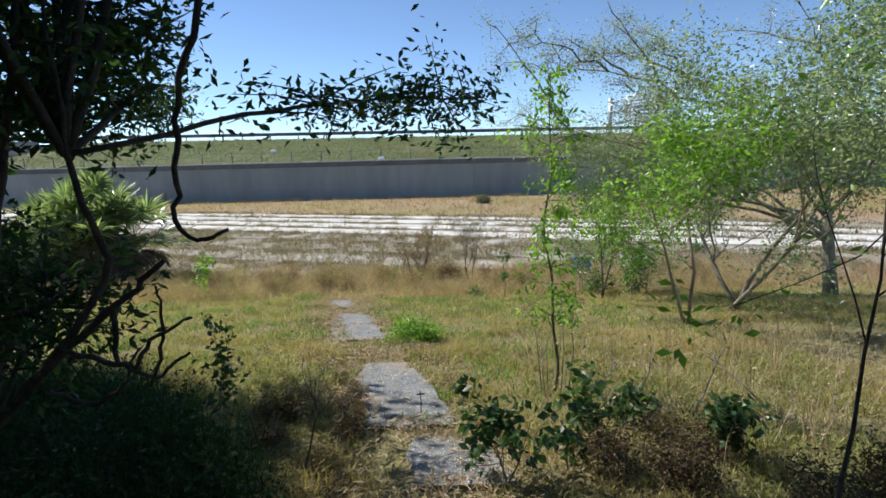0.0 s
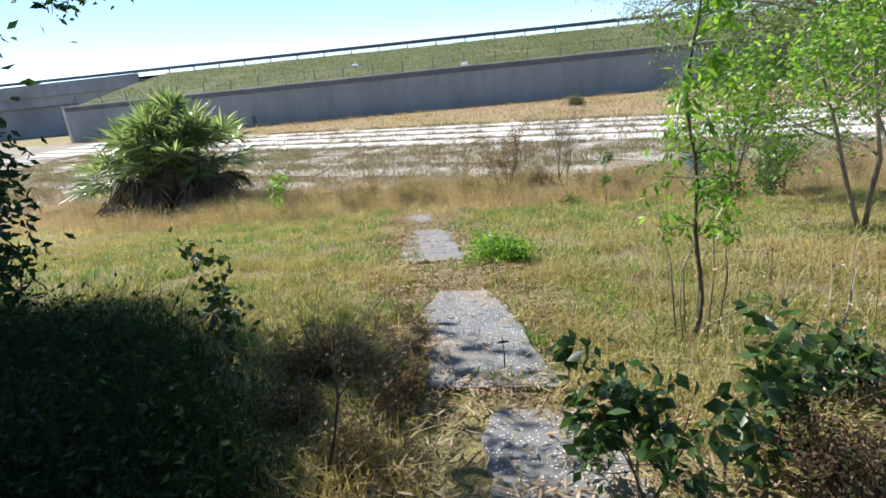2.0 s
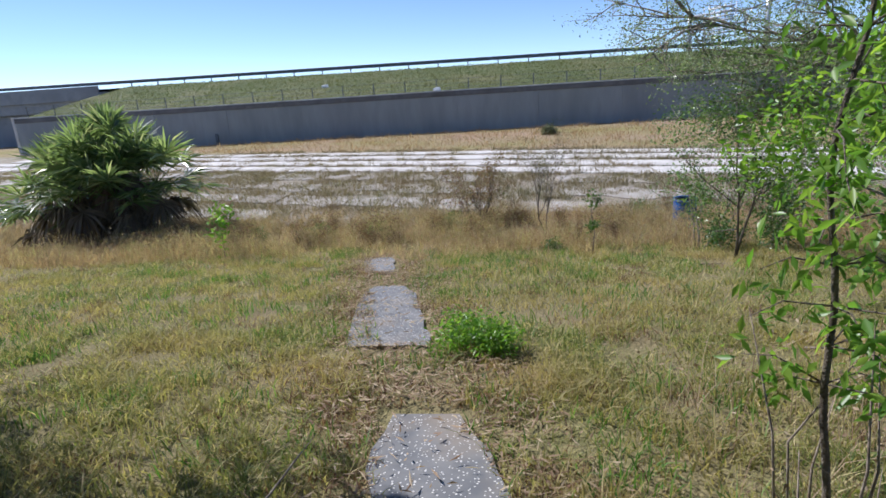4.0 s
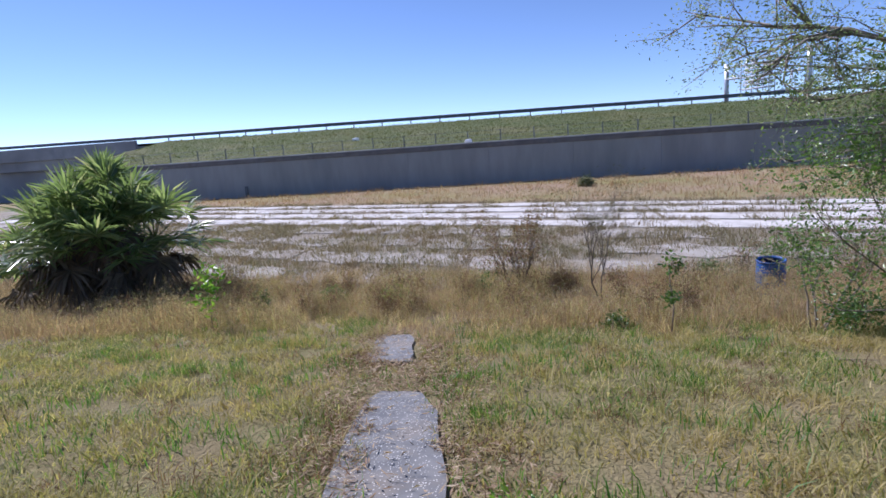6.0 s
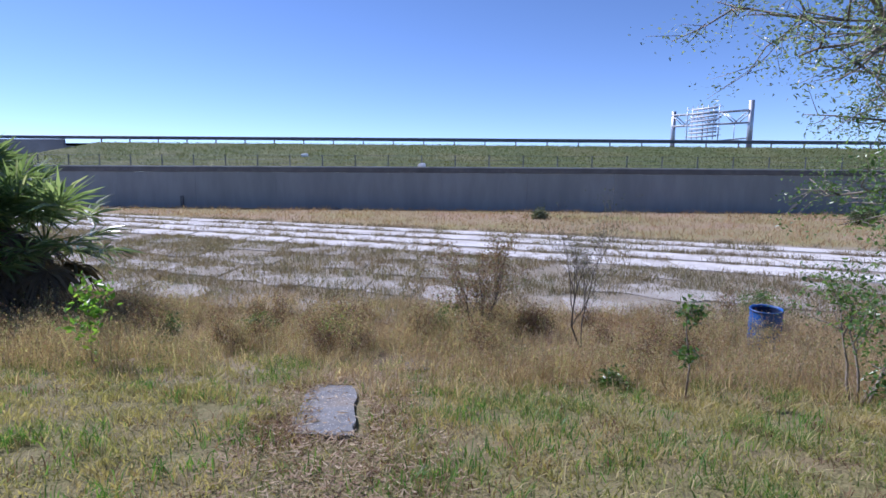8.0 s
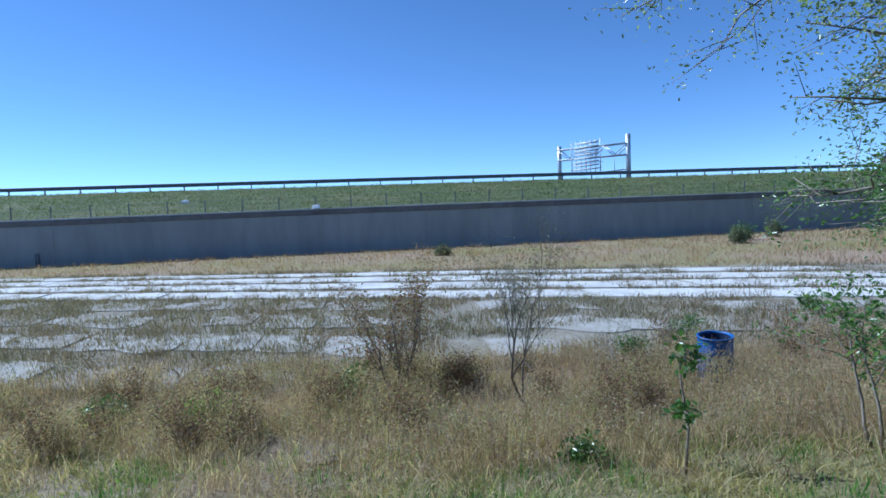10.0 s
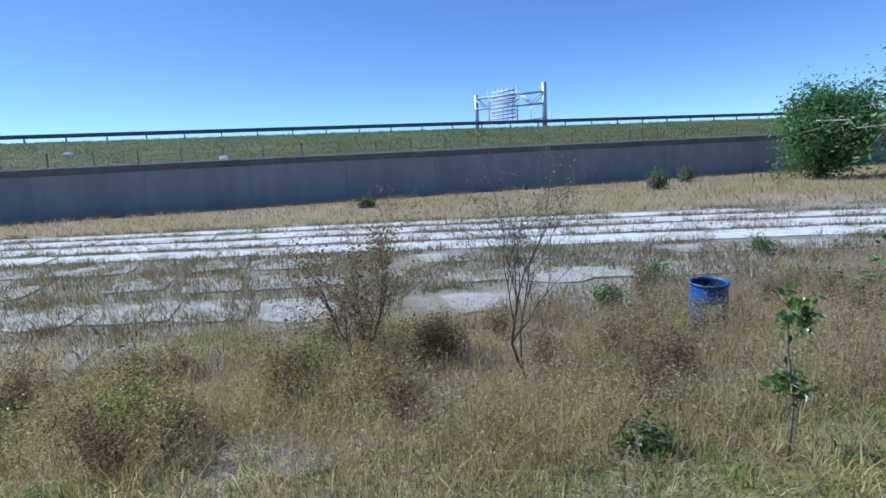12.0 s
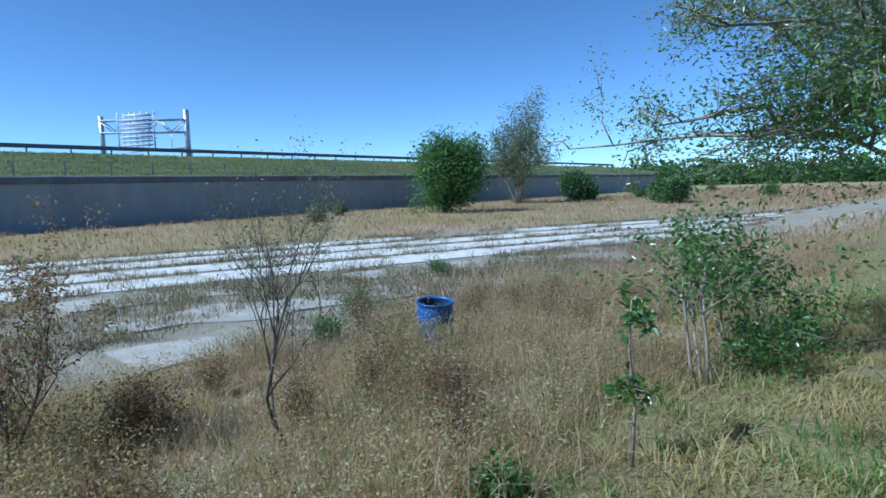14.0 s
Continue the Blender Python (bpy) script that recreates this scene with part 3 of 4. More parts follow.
# ---- drum ----
def build_drum(x, y):
    z = float(ground_z(x, y)) - .06
    root = thing("plastic_drum", (x, y, z), "open blue plastic drum with a torn label standing in dry weeds", "drum")
    root.rotation_euler = (radians(3), radians(-3), radians(20))
    root.scale = (.93, .93, .88)
    prof_out = ((.262, 0), (.275, .02), (.285, .1), (.29, .26), (.298, .29), (.298, .31), (.29, .34), (.291, .55), (.298, .58), (.298, .6), (.29, .63), (.284, .8), (.28, .845))

    def lathe(prof, sides=40):
        v, t = [], []
        for r, h in prof:
            v += [(r * math.cos(2 * math.pi * k / sides), r * math.sin(2 * math.pi * k / sides), h) for k in range(sides)]
        for i in range(len(prof) - 1):
            for k in range(sides):
                a, b = i * sides + k, i * sides + (k + 1) % sides
                t += [(a, b, b + sides), (a, b + sides, a + sides)]
        return v, t
    part("body", tri_mesh("body", *lathe(prof_out), smooth=True), DRUM_BLUE, root)
    part("inner", tri_mesh("inner", *lathe(((.272, .845), (.272, .5), (.272, .06), (.0, .05))), smooth=True), DRUM_DARK, root, "inside of the drum, coloured dark as shaded")
    part("rim", tri_mesh("rim", *lathe(((.268, .845), (.268, .885), (.294, .89), (.3, .875), (.294, .846), (.268, .845))), smooth=True), DRUM_BLUE, root)

    def patch(a0, a1, h0, h1, r):
        v, t = [], []
        n = 10
        for k in range(n + 1):
            a = radians(a0 + (a1 - a0) * k / n)
            jag = .02 * math.sin(k * 2.3)
            v += [(r * math.cos(a), r * math.sin(a), h0 + jag), (r * math.cos(a), r * math.sin(a), h1 - jag)]
            if k:
                o = 2 * k
                t += [(o - 2, o, o + 1), (o - 2, o + 1, o - 1)]
        return v, t
    part("label", tri_mesh("label", *patch(205, 250, .42, .56, .2945)), LABEL, root, "faded yellow and white torn label")
    part("tape", tri_mesh("tape", *patch(190, 330, .235, .262, .2945)), LABEL, root, "pale worn band")


build_drum(4.28, 17.5)


# ---- sabal palm thicket ----
def build_palm(x, y, z, scale=1.0):
    rng = np.random.default_rng(21)
    root = thing("palm_shrub", (x, y, z), "bushy green fan palm with dead brown skirt beside the lawn", "palm")
    stems = [((0, 0), .11, 1.75), ((-1.2, .2), .09, 1.35), ((.9, .3), .09, 1.15), ((.35, -.6), .08, 1.0), ((-.6, -.5), .09, 1.3), ((-1.9, -.1), .08, .85), ((-.3, .8), .1, 1.6)]
    heads = []
    for (sx, sy), r, h in stems:
        h = h * scale
        pts = [(sx * .6, sy * .6, -.1), (sx * .9, sy * .9, h * .5), (sx * 1.15, sy * 1.1, h)]
        part("stem", tri_mesh("stem", *tube(pts, [r * 1.5, r * 1.2, r * 1.1], 9), smooth=True), BARK, root)
        heads.append(np.array(pts[-1]))

    def frond(head, az, el, ln, fan, mat, droopy):
        d = np.array([math.cos(az) * math.cos(el), math.sin(az) * math.cos(el), math.sin(el)])
        stalk_end = head + d * ln + np.array([0, 0, -.12 * ln])
        pcs = [tube([head, head + d * ln * .55, stalk_end], [.018, .014, .01], 4)]
        side = np.cross(d, [0, 0, 1.0])
        side /= np.linalg.norm(side)
        up = np.cross(side, d)
        v, t = [], []
        n = 30
        for k in range(n):
            a = radians(-105 + 210 * k / (n - 1)) + rng.normal() * .03
            w = d * math.cos(a) + side * math.sin(a) + up * (.12 * math.cos(a) + rng.normal() * .16)
            w /= np.linalg.norm(w)
            l = fan * (.75 + .25 * math.cos(a)) * rng.uniform(.85, 1.08)
            cr = np.cross(w, up + rng.normal(size=3) * .45)
            cr = cr / np.linalg.norm(cr) * .022 * scale
            m1 = stalk_end + w * l * .5
            tip = stalk_end + w * l + np.array([0, 0, -droopy * l * rng.uniform(.4, 1.2)])
            o = len(v)
            v += [stalk_end, m1 + cr * 1.25, m1 - cr * 1.25, tip]
            t += [(o, o + 1, o + 2), (o + 2, o + 1, o + 3)]
        pcs.append((np.array(v), np.array(t)))
        part("frond", tri_mesh("frond", *join(pcs)), mat, root)
    for head in heads:
        for k in range(18):
            az = k * 2.4 + rng.normal() * .2
            el = rng.uniform(-.3, 1.4)
            frond(head, az, el, rng.uniform(.5, 1.0) * scale, rng.uniform(.62, .85) * scale, PALM_LEAF, .2)
        for k in range(7):
            frond(head, rng.uniform(0, 6.28), rng.uniform(-1.2, -.6), rng.uniform(.4, .7) * scale, .7 * scale, PALM_DEAD, .5)


build_palm(-11.25, 18.3, .2, 1.3)


# ---- trees ----

tree("broadleaf_tree", 32, 3.35, 13.4, 1.2, "low shrubby tree with glossy leaves on bare stems", LEAF_LOW, BARK_PALE, .07, 3, .018, 2, (.05, 0, 1), .75, 3, .3, .07, stems=4, bare=.45)
tree("broadleaf_tree", 35, 4.7, 13.5, .95, "low shrubby tree with glossy leaves on bare stems", LEAF_MID, BARK_PALE, .07, 4, .018, 2, (.05, 0, 1), .75, 3, .3, .08, stems=4, bare=.4)


def build_slender_sapling(x, y):
    """A wavy thin stem with short hanging side twigs and bright leaves, and bare shoots at its foot."""
    rng = np.random.default_rng(33)
    root = thing("sapling", (x, y, float(ground_z(x, y)) - .03), "slender sapling with bright young leaves on the lawn", "sapling")
    h = np.linspace(0, 2.85, 20)
    stem = np.stack([-.03 * h + .035 * np.sin(h * 3.1) + .02 * np.sin(h * 7), .03 * np.sin(h * 2.3), h], 1)
    part("stem", tri_mesh("stem", *tube(stem, np.linspace(.016, .004, 20), 7), smooth=True), BARK, root)
    tw, pts = [], []
    for k in range(46):
        b = stem[min(19, int(5 + 15 * (k / 46)))]
        a = rng.uniform(0, 6.283)
        ln = rng.uniform(.16, .46) * (1 - .35 * abs(k / 46 - .55))
        d = np.array([math.cos(a), math.sin(a), rng.uniform(-.1, .6)]) * ln
        e = b + d + np.array([0, 0, -.25 * ln])
        tw.append(tube([b, b + d * .6, e], [.004, .003, .0015], 4))
        f = rng.uniform(.3, 1.05, (24, 1))
        pts.append(b + (e - b) * f + rng.normal(size=(24, 3)) * .045 + np.array([0, 0, .05 * ln]))
    tagged(part("twig_work", tri_mesh("twig_work", *join(tw)), BARK, root), kind="stuff")
    tagged(part("crown", tri_mesh("crown", *leaf_cloud(rng, np.concatenate(pts), .075, .9, .36)), LEAF_BRIGHT, root), kind="stuff")
    for k in range(6):
        a, ln = rng.uniform(0, 6.283), rng.uniform(.5, 1.1)
        o = np.array([math.cos(a), math.sin(a), 0]) * .12
        q = [o, o * 1.4 + (0, 0, ln * .5), o * (1.2 + rng.normal() * .8) + (rng.normal() * .05, 0, ln)]
        part("shoot", tri_mesh("shoot", *tube(q, [.006, .005, .002], 5)), TWIG, root, "bare dead shoot at the foot")


build_slender_sapling(.97, 4.95)
tree("broadleaf_tree", 34, 3.3, 11.8, 1.9, "young leafy tree with bright and dark green leaves", LEAF_LOW, BARK, .06, 6, .022, 3, (-.05, 0, 1), .5, 3, .3, .12, stems=2, bare=.15)
tree("broadleaf_tree", 36, 3.5, 8.0, 2.2, "young tree with pale green leaves and grey stems", LEAF_BRIGHT, BARK_PALE, .085, 8, .03, 3, (.05, .05, 1), .7, 3, .2, .13, stems=2, bare=.35)
tree("broadleaf_tree", 37, 5.0, 9.6, 3.3, "airy grey green tree with thin grey stems", LEAF_TREE, BARK_PALE, .075, 10, .045, 4, (.02, .05, 1), .55, 3, .4, .24, stems=3, bare=.3)
def build_clump_sapling(x, y):
    rng = np.random.default_rng(38)
    root = thing("sapling", (x, y, float(ground_z(x, y)) - .03), "small sapling with two clumps of glossy leaves", "sapling")
    part("stem", tri_mesh("stem", *tube([(0, 0, 0), (.03, 0, .4), (-.02, .02, .8), (-.04, 0, 1.12)], [.012, .01, .008, .005], 6), smooth=True), TWIG, root)
    for h, r, n in ((.6, .11, 90), (1.08, .13, 110)):
        tw, pts = [], []
        for _ in range(9):
            d = rng.normal(size=3) * (1, 1, .6)
            d = d / np.linalg.norm(d) * r
            b = np.array([0, 0, h - .05])
            tw.append(tube([b, b + d * .6, b + d * 1.2], [.004, .003, .002], 4))
            pts.append(b + d * rng.uniform(.4, 1.3, (n // 9, 1)) + rng.normal(size=(n // 9, 3)) * .025)
        part("twigs", tri_mesh("twigs", *join(tw)), TWIG, root)
        tagged(part("leaf_clump", tri_mesh("leaf_clump", *leaf_cloud(rng, np.concatenate(pts), .075, .2, .5)), LEAF_MID, root), kind="stuff")


build_clump_sapling(1.4, 13.3)
tree("sapling", 39, -6.15, 14.25, .95, "small sapling with bright leaves beside the palm", LEAF_BRIGHT, TWIG, .13, 6, .012, 1, (0, 0, 1), .45, 3, .3, .09, "sapling", bare=.6, wob=.06)
tree("oak_tree", 41, 37.2, 45.0, 4.6, "round dark green tree beside the retaining wall", LEAF_OAK, BARK, .3, 6, .16, 3, (0, 0, 1), .62, 5, .35, .6, stems=5, bare=0)
tree("oak_tree", 42, 55, 49, 6.2, "thin half-bare tree beside the dark green one", LEAF_GREY, BARK, .22, 4, .13, 4, (0, 0, 1), .62, 3, .4, .4, stems=6, bare=.2)
tree("oak_tree", 43, 66, 46, 2.4, "low grey green shrub on the far lot", LEAF_FAR, BARK, .4, 7, .1, 3, (0, 0, 1), .8, 4, .2, .5, stems=3, bare=.1, category="shrub")
tree("oak_tree", 44, 58, 32, 2.0, "pale green round shrub on the far lot", LEAF_FAR, BARK, .34, 8, .1, 3, (0, 0, 1), .7, 4, .3, .4, stems=3, bare=.1, category="shrub")
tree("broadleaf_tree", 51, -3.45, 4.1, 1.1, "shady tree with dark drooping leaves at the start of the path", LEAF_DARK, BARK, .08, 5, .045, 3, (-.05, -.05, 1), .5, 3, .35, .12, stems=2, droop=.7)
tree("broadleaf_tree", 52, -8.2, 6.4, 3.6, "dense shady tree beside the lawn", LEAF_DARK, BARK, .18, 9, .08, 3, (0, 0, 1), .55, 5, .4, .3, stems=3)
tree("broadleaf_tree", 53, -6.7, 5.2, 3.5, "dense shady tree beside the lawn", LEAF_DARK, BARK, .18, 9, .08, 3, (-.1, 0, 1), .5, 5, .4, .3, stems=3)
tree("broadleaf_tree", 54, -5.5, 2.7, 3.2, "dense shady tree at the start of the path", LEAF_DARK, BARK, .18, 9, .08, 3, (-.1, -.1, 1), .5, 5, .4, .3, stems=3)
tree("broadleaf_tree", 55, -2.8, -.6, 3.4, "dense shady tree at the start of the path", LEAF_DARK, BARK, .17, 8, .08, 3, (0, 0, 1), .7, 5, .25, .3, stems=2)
# added trees, never in view, that cut the sky light on the shaded start
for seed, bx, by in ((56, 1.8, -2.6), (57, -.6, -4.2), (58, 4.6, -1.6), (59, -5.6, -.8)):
    tree("broadleaf_tree", seed, bx, by, 3.8, "unseen tree added behind the start of the path to block sky light", LEAF_DARK, BARK, .2, 9, .09, 3, (0, 0, 1), .6, 5, .35, .35, stems=3)
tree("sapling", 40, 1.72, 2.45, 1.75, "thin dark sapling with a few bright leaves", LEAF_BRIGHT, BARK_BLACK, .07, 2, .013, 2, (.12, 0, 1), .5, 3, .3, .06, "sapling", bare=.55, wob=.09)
tree("bare_shrub", 61, .86, 16.3, 1.75, "leafless twiggy shrub standing in dry weeds", LEAF_GREY, TWIG_DARK, .03, 1, .02, 3, (-.5, 0, 1), .45, 5, .35, .05, "shrub", bare=.25)
tree("bare_shrub", 63, .82, 16.34, 1.7, "leafless twiggy shrub standing in dry weeds", LEAF_GREY, TWIG_DARK, .03, 1, .016, 3, (-.12, 0, 1), .45, 5, .35, .05, "shrub", bare=.2)
tree("bare_shrub", 62, -.85, 18.0, 1.45, "grey twiggy shrub with sparse leaves", LEAFY_DARK, TWIG_DARK, .045, 4, .016, 3, (0, 0, 1), .5, 3, .35, .06, "shrub", stems=5, bare=.15)
tree("bare_shrub", 64, -.97, 3.38, .8, "small leafless shrub in the lawn", LEAF_GREY, BARK, .05, 0, .009, 3, (.45, 0, 1), .5, 2, .45, .06, "shrub", bare=.3)
for seed, bx, by, bh, lx in ((71, .36, 3.2, .5, -.3), (72, .85, 3.5, .42, .1), (74, 1.4, 4.15, .26, .2), (75, 1.8, 3.4, .34, .2)):
    tree("bush", seed, bx, by, bh, "low dark leafy bush beside the path", LEAF_BUSH, TWIG_DARK, .075, 1, .006, 3, (lx, 0, 1), .6, 2, .22, .03, "bush", stems=3, aspect=.62, droop=.6)
tree("bush", 73, -1.71, 3.98, .75, "small dark leafy sprig in the lawn", LEAF_BUSH, TWIG, .06, 7, .008, 1, (0, 0, 1), .3, 4, .3, .04, "bush", aspect=.55, bare=.5)
for seed, bx, by, bh, lab in ((81, -3.45, 16.8, .34, "small round green weed bush"), (82, -5.0, 17.2, .3, "small round green weed bush"), (83, .7, 13.9, .12, "low green weed tuft in dry grass"), (84, -1.6, 17.6, .5, "brown and green weed bush"),
                              (85, -.5, 7.35, .2, "bright green feathery weed beside the path"), (86, -.3, 7.25, .18, "bright green feathery weed beside the path"), (87, -6.6, 17.0, .3, "brown and green weed bush"), (88, 3.55, 12.95, .45, "dark green bush under the tree"),
                              (89, 4.3, 12.75, .5, "dark green bush under the tree"), (90, 3.7, 19.3, .3, "green weed bush behind the drum"), (91, 10.1, 22.4, .35, "green weed bush on old paving"), (92, 5.7, 20.8, .4, "olive weed bush on old paving")):
    tree("bush", seed, bx, by, bh, lab, LEAF_BRIGHT if seed in (85, 86, 81) else LEAF_MID, TWIG, .045 if seed in (85, 86) else .06, 3 if seed in (85, 86) else 2, .006, 2, (0, 0, 1), .8, 3, .2, .07, "bush", stems=5)
for seed, bx, by, bh in ((93, 24.1, 46.5, .6), (95, 3.4, 49.2, .3), (96, 26.7, 49.8, .7), (97, 31, 52, .7), (98, 80, 38, 1.2), (99, 92, 50, 1.3), (100, 74, 26, 1.1), (101, 100, 40, 1.4), (102, 70, 40, 1.0)):
    tree("bush", seed, bx, by, bh, "dull green bush in tan grass", LEAF_GREY if seed % 2 else LEAF_FAR, TWIG, .16, 4, .02, 2, (0, 0, 1), .7, 4, .3, .22, "bush", stems=4)

wr = random.Random(44)
for k in range(64):
    bx, by = (wr.uniform(-3.8, 1.2), wr.uniform(15.3, 18.8)) if k < 24 else (wr.uniform(-10.5, -4.5), wr.uniform(15.6, 18.8)) if k < 46 else (wr.uniform(1.2, 8.5), wr.uniform(14.4, 19.5))
    if abs(bx + 2.0) < .5 and by < 16.6:
        bx -= 1.2
    tree("weed_bush", 200 + k, bx, by, wr.uniform(.34, .6), "tangled brown weed bush with withered leaves", LEAFY_DARK if k % 3 else LEAFY_BROWN, TWIG_DARK, .036, 2, .005, 2, (0, 0, 1), .45, 3, .4, .08, "weed", stems=6, bare=.1, group="brown weed bushes")
for k in range(7):
    tree("weed_bush", 320 + k, wr.uniform(-1.5, -.6), wr.uniform(3.3, 4.7), wr.uniform(.12, .24), "small brown weed bush beside the path", LEAFY_BROWN if k % 2 else LEAFY_DARK, TWIG, .03, 2, .004, 2, (0, 0, 1), .5, 3, .4, .05, "weed", stems=5, bare=.1, group="small brown weeds")
# weeds right of the path, their leaf colour darkened to stand for shade
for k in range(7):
    tree("weed_bush", 300 + k, wr.uniform(.6, 3.0), wr.uniform(2.5, 3.7), wr.uniform(.16, .3), "withered weed bush coloured dark for the shade", LEAFY_SHADE, TWIG_DARK, .03, 3, .005, 2, (0, 0, 1), .75, 3, .25, .06, "weed", stems=5, group="shaded weed bushes")


# spreading tree whose limbs reach out over the lawn
def build_spreading_tree():
    rng = np.random.default_rng(31)
    x, y = 8.3, 12.0
    root = thing("broadleaf_tree", (x, y, float(ground_z(x, y)) - .03), "airy spreading tree with grey limbs at the lawn's edge", "tree")
    mains = [((-.1, 0, 1.1), (-2.9, .3, 2.9), (-4.8, .6, 3.5), (-6.2, .8, 3.8)),
             ((-.2, .1, 1.7), (-1.8, -.4, 3.5), (-4.0, -.2, 4.5), (-5.8, .3, 5.0)),
             ((-.2, .1, 1.9), (-.9, .6, 3.6), (-2.8, 1.1, 4.8), (-4.7, 1.2, 5.4)),
             ((-.2, .1, 2.0), (.2, -.2, 3.6), (-.3, .3, 5.0), (-1.0, .4, 6.3)),
             ((-.15, .1, 1.6), (.9, .3, 3.0), (1.9, .4, 4.1), (2.7, .8, 5.0)),
             ((-.1, .05, 1.3), (-1.8, .2, 2.1), (-3.6, .3, 2.45), (-4.9, .3, 2.45)),
             ((-.1, .05, 1.2), (-2.0, .5, 1.95), (-3.6, .8, 2.2), (-4.6, .9, 2.1)),
             ((-.1, .05, 1.2), (-2.0, 0, 2.3), (-3.6, .3, 2.9), (-5.4, .8, 3.2)),
             ((-.2, .1, 1.5), (-1.6, .5, 2.4), (-3.0, 1.0, 3.0), (-4.2, 1.1, 3.3))]
    pcs = [tube([(0, 0, 0), (-.06, .02, .6), (-.12, .05, 1.2), (-.2, .1, 2.0)], [.16, .13, .12, .09], 10)]
    tips = []

    def curve(pts, n):
        p = np.array(pts, dtype=float)
        f = np.linspace(0, len(p) - 1, n)
        q = np.stack([np.interp(f, np.arange(len(p)), p[:, k]) for k in range(3)], 1)
        q[1:-1] = (q[:-2] + q[1:-1] * 2 + q[2:]) / 4
        q[1:] += rng.normal(size=(n - 1, 3)) * .045
        return q

    def twigs(q, n, reach, lo):
        for _ in range(n):
            b = q[rng.integers(int(len(q) * lo), len(q))]
            d2 = (q[-1] - q[0]) / np.linalg.norm(q[-1] - q[0]) * .45 + rng.normal(size=3) * (.6, .6, .42)
            d2 = d2 / np.linalg.norm(d2) * rng.uniform(.4, 1) * reach
            m = b + d2 * .5 + rng.normal(size=3) * .06
            pcs.append(tube([b, m, b + d2], [.012, .008, .004], 4))
            for _ in range(6):
                c = b + d2 * rng.uniform(.3, 1)
                d3 = d2 * .15 + rng.normal(size=3) * .17
                pcs.append(tube([c, c + d3 * .5, c + d3], [.005, .004, .002], 3))
                tips.extend([c + d3 * .5, c + d3 * .8, c + d3])
    for mlimb in mains:
        q = curve(mlimb, 13)
        pcs.append(tube(q, np.linspace(.04, .008, 13), 7))
        twigs(q, 15, 1.0, .35)
        for _ in range(4):
            b = q[rng.integers(4, 11)]
            d = (q[-1] - q[0]) / 5 + rng.normal(size=3) * (.7, .7, .6)
            q2 = curve((b, b + d * .5 + (0, 0, .1), b + d), 7)
            pcs.append(tube(q2, np.linspace(.028, .008, 7), 5))
            twigs(q2, 6, .8, .3)
    part("trunk", tri_mesh("trunk", *pcs[0], smooth=True), BARK_PALE, root)
    tagged(part("branchwork", tri_mesh("branchwork", *join(pcs[1:]), smooth=True), BARK_PALE, root), kind="stuff")
    c = np.repeat(np.array(tips), 9, axis=0)
    c = c + rng.normal(size=c.shape) * .1
    low = c[:, 2] < 2.5 + rng.normal(size=len(c)) * .35
    part("crown", tri_mesh("crown", *leaf_cloud(rng, c[~low], .048, .25, .42)), LEAF_TREE, root)
    part("lower_foliage", tri_mesh("lower_foliage", *leaf_cloud(rng, c[low], .05, .3, .45)), LEAF_LOW, root, "brighter green leaves on the lower limbs")


build_spreading_tree()


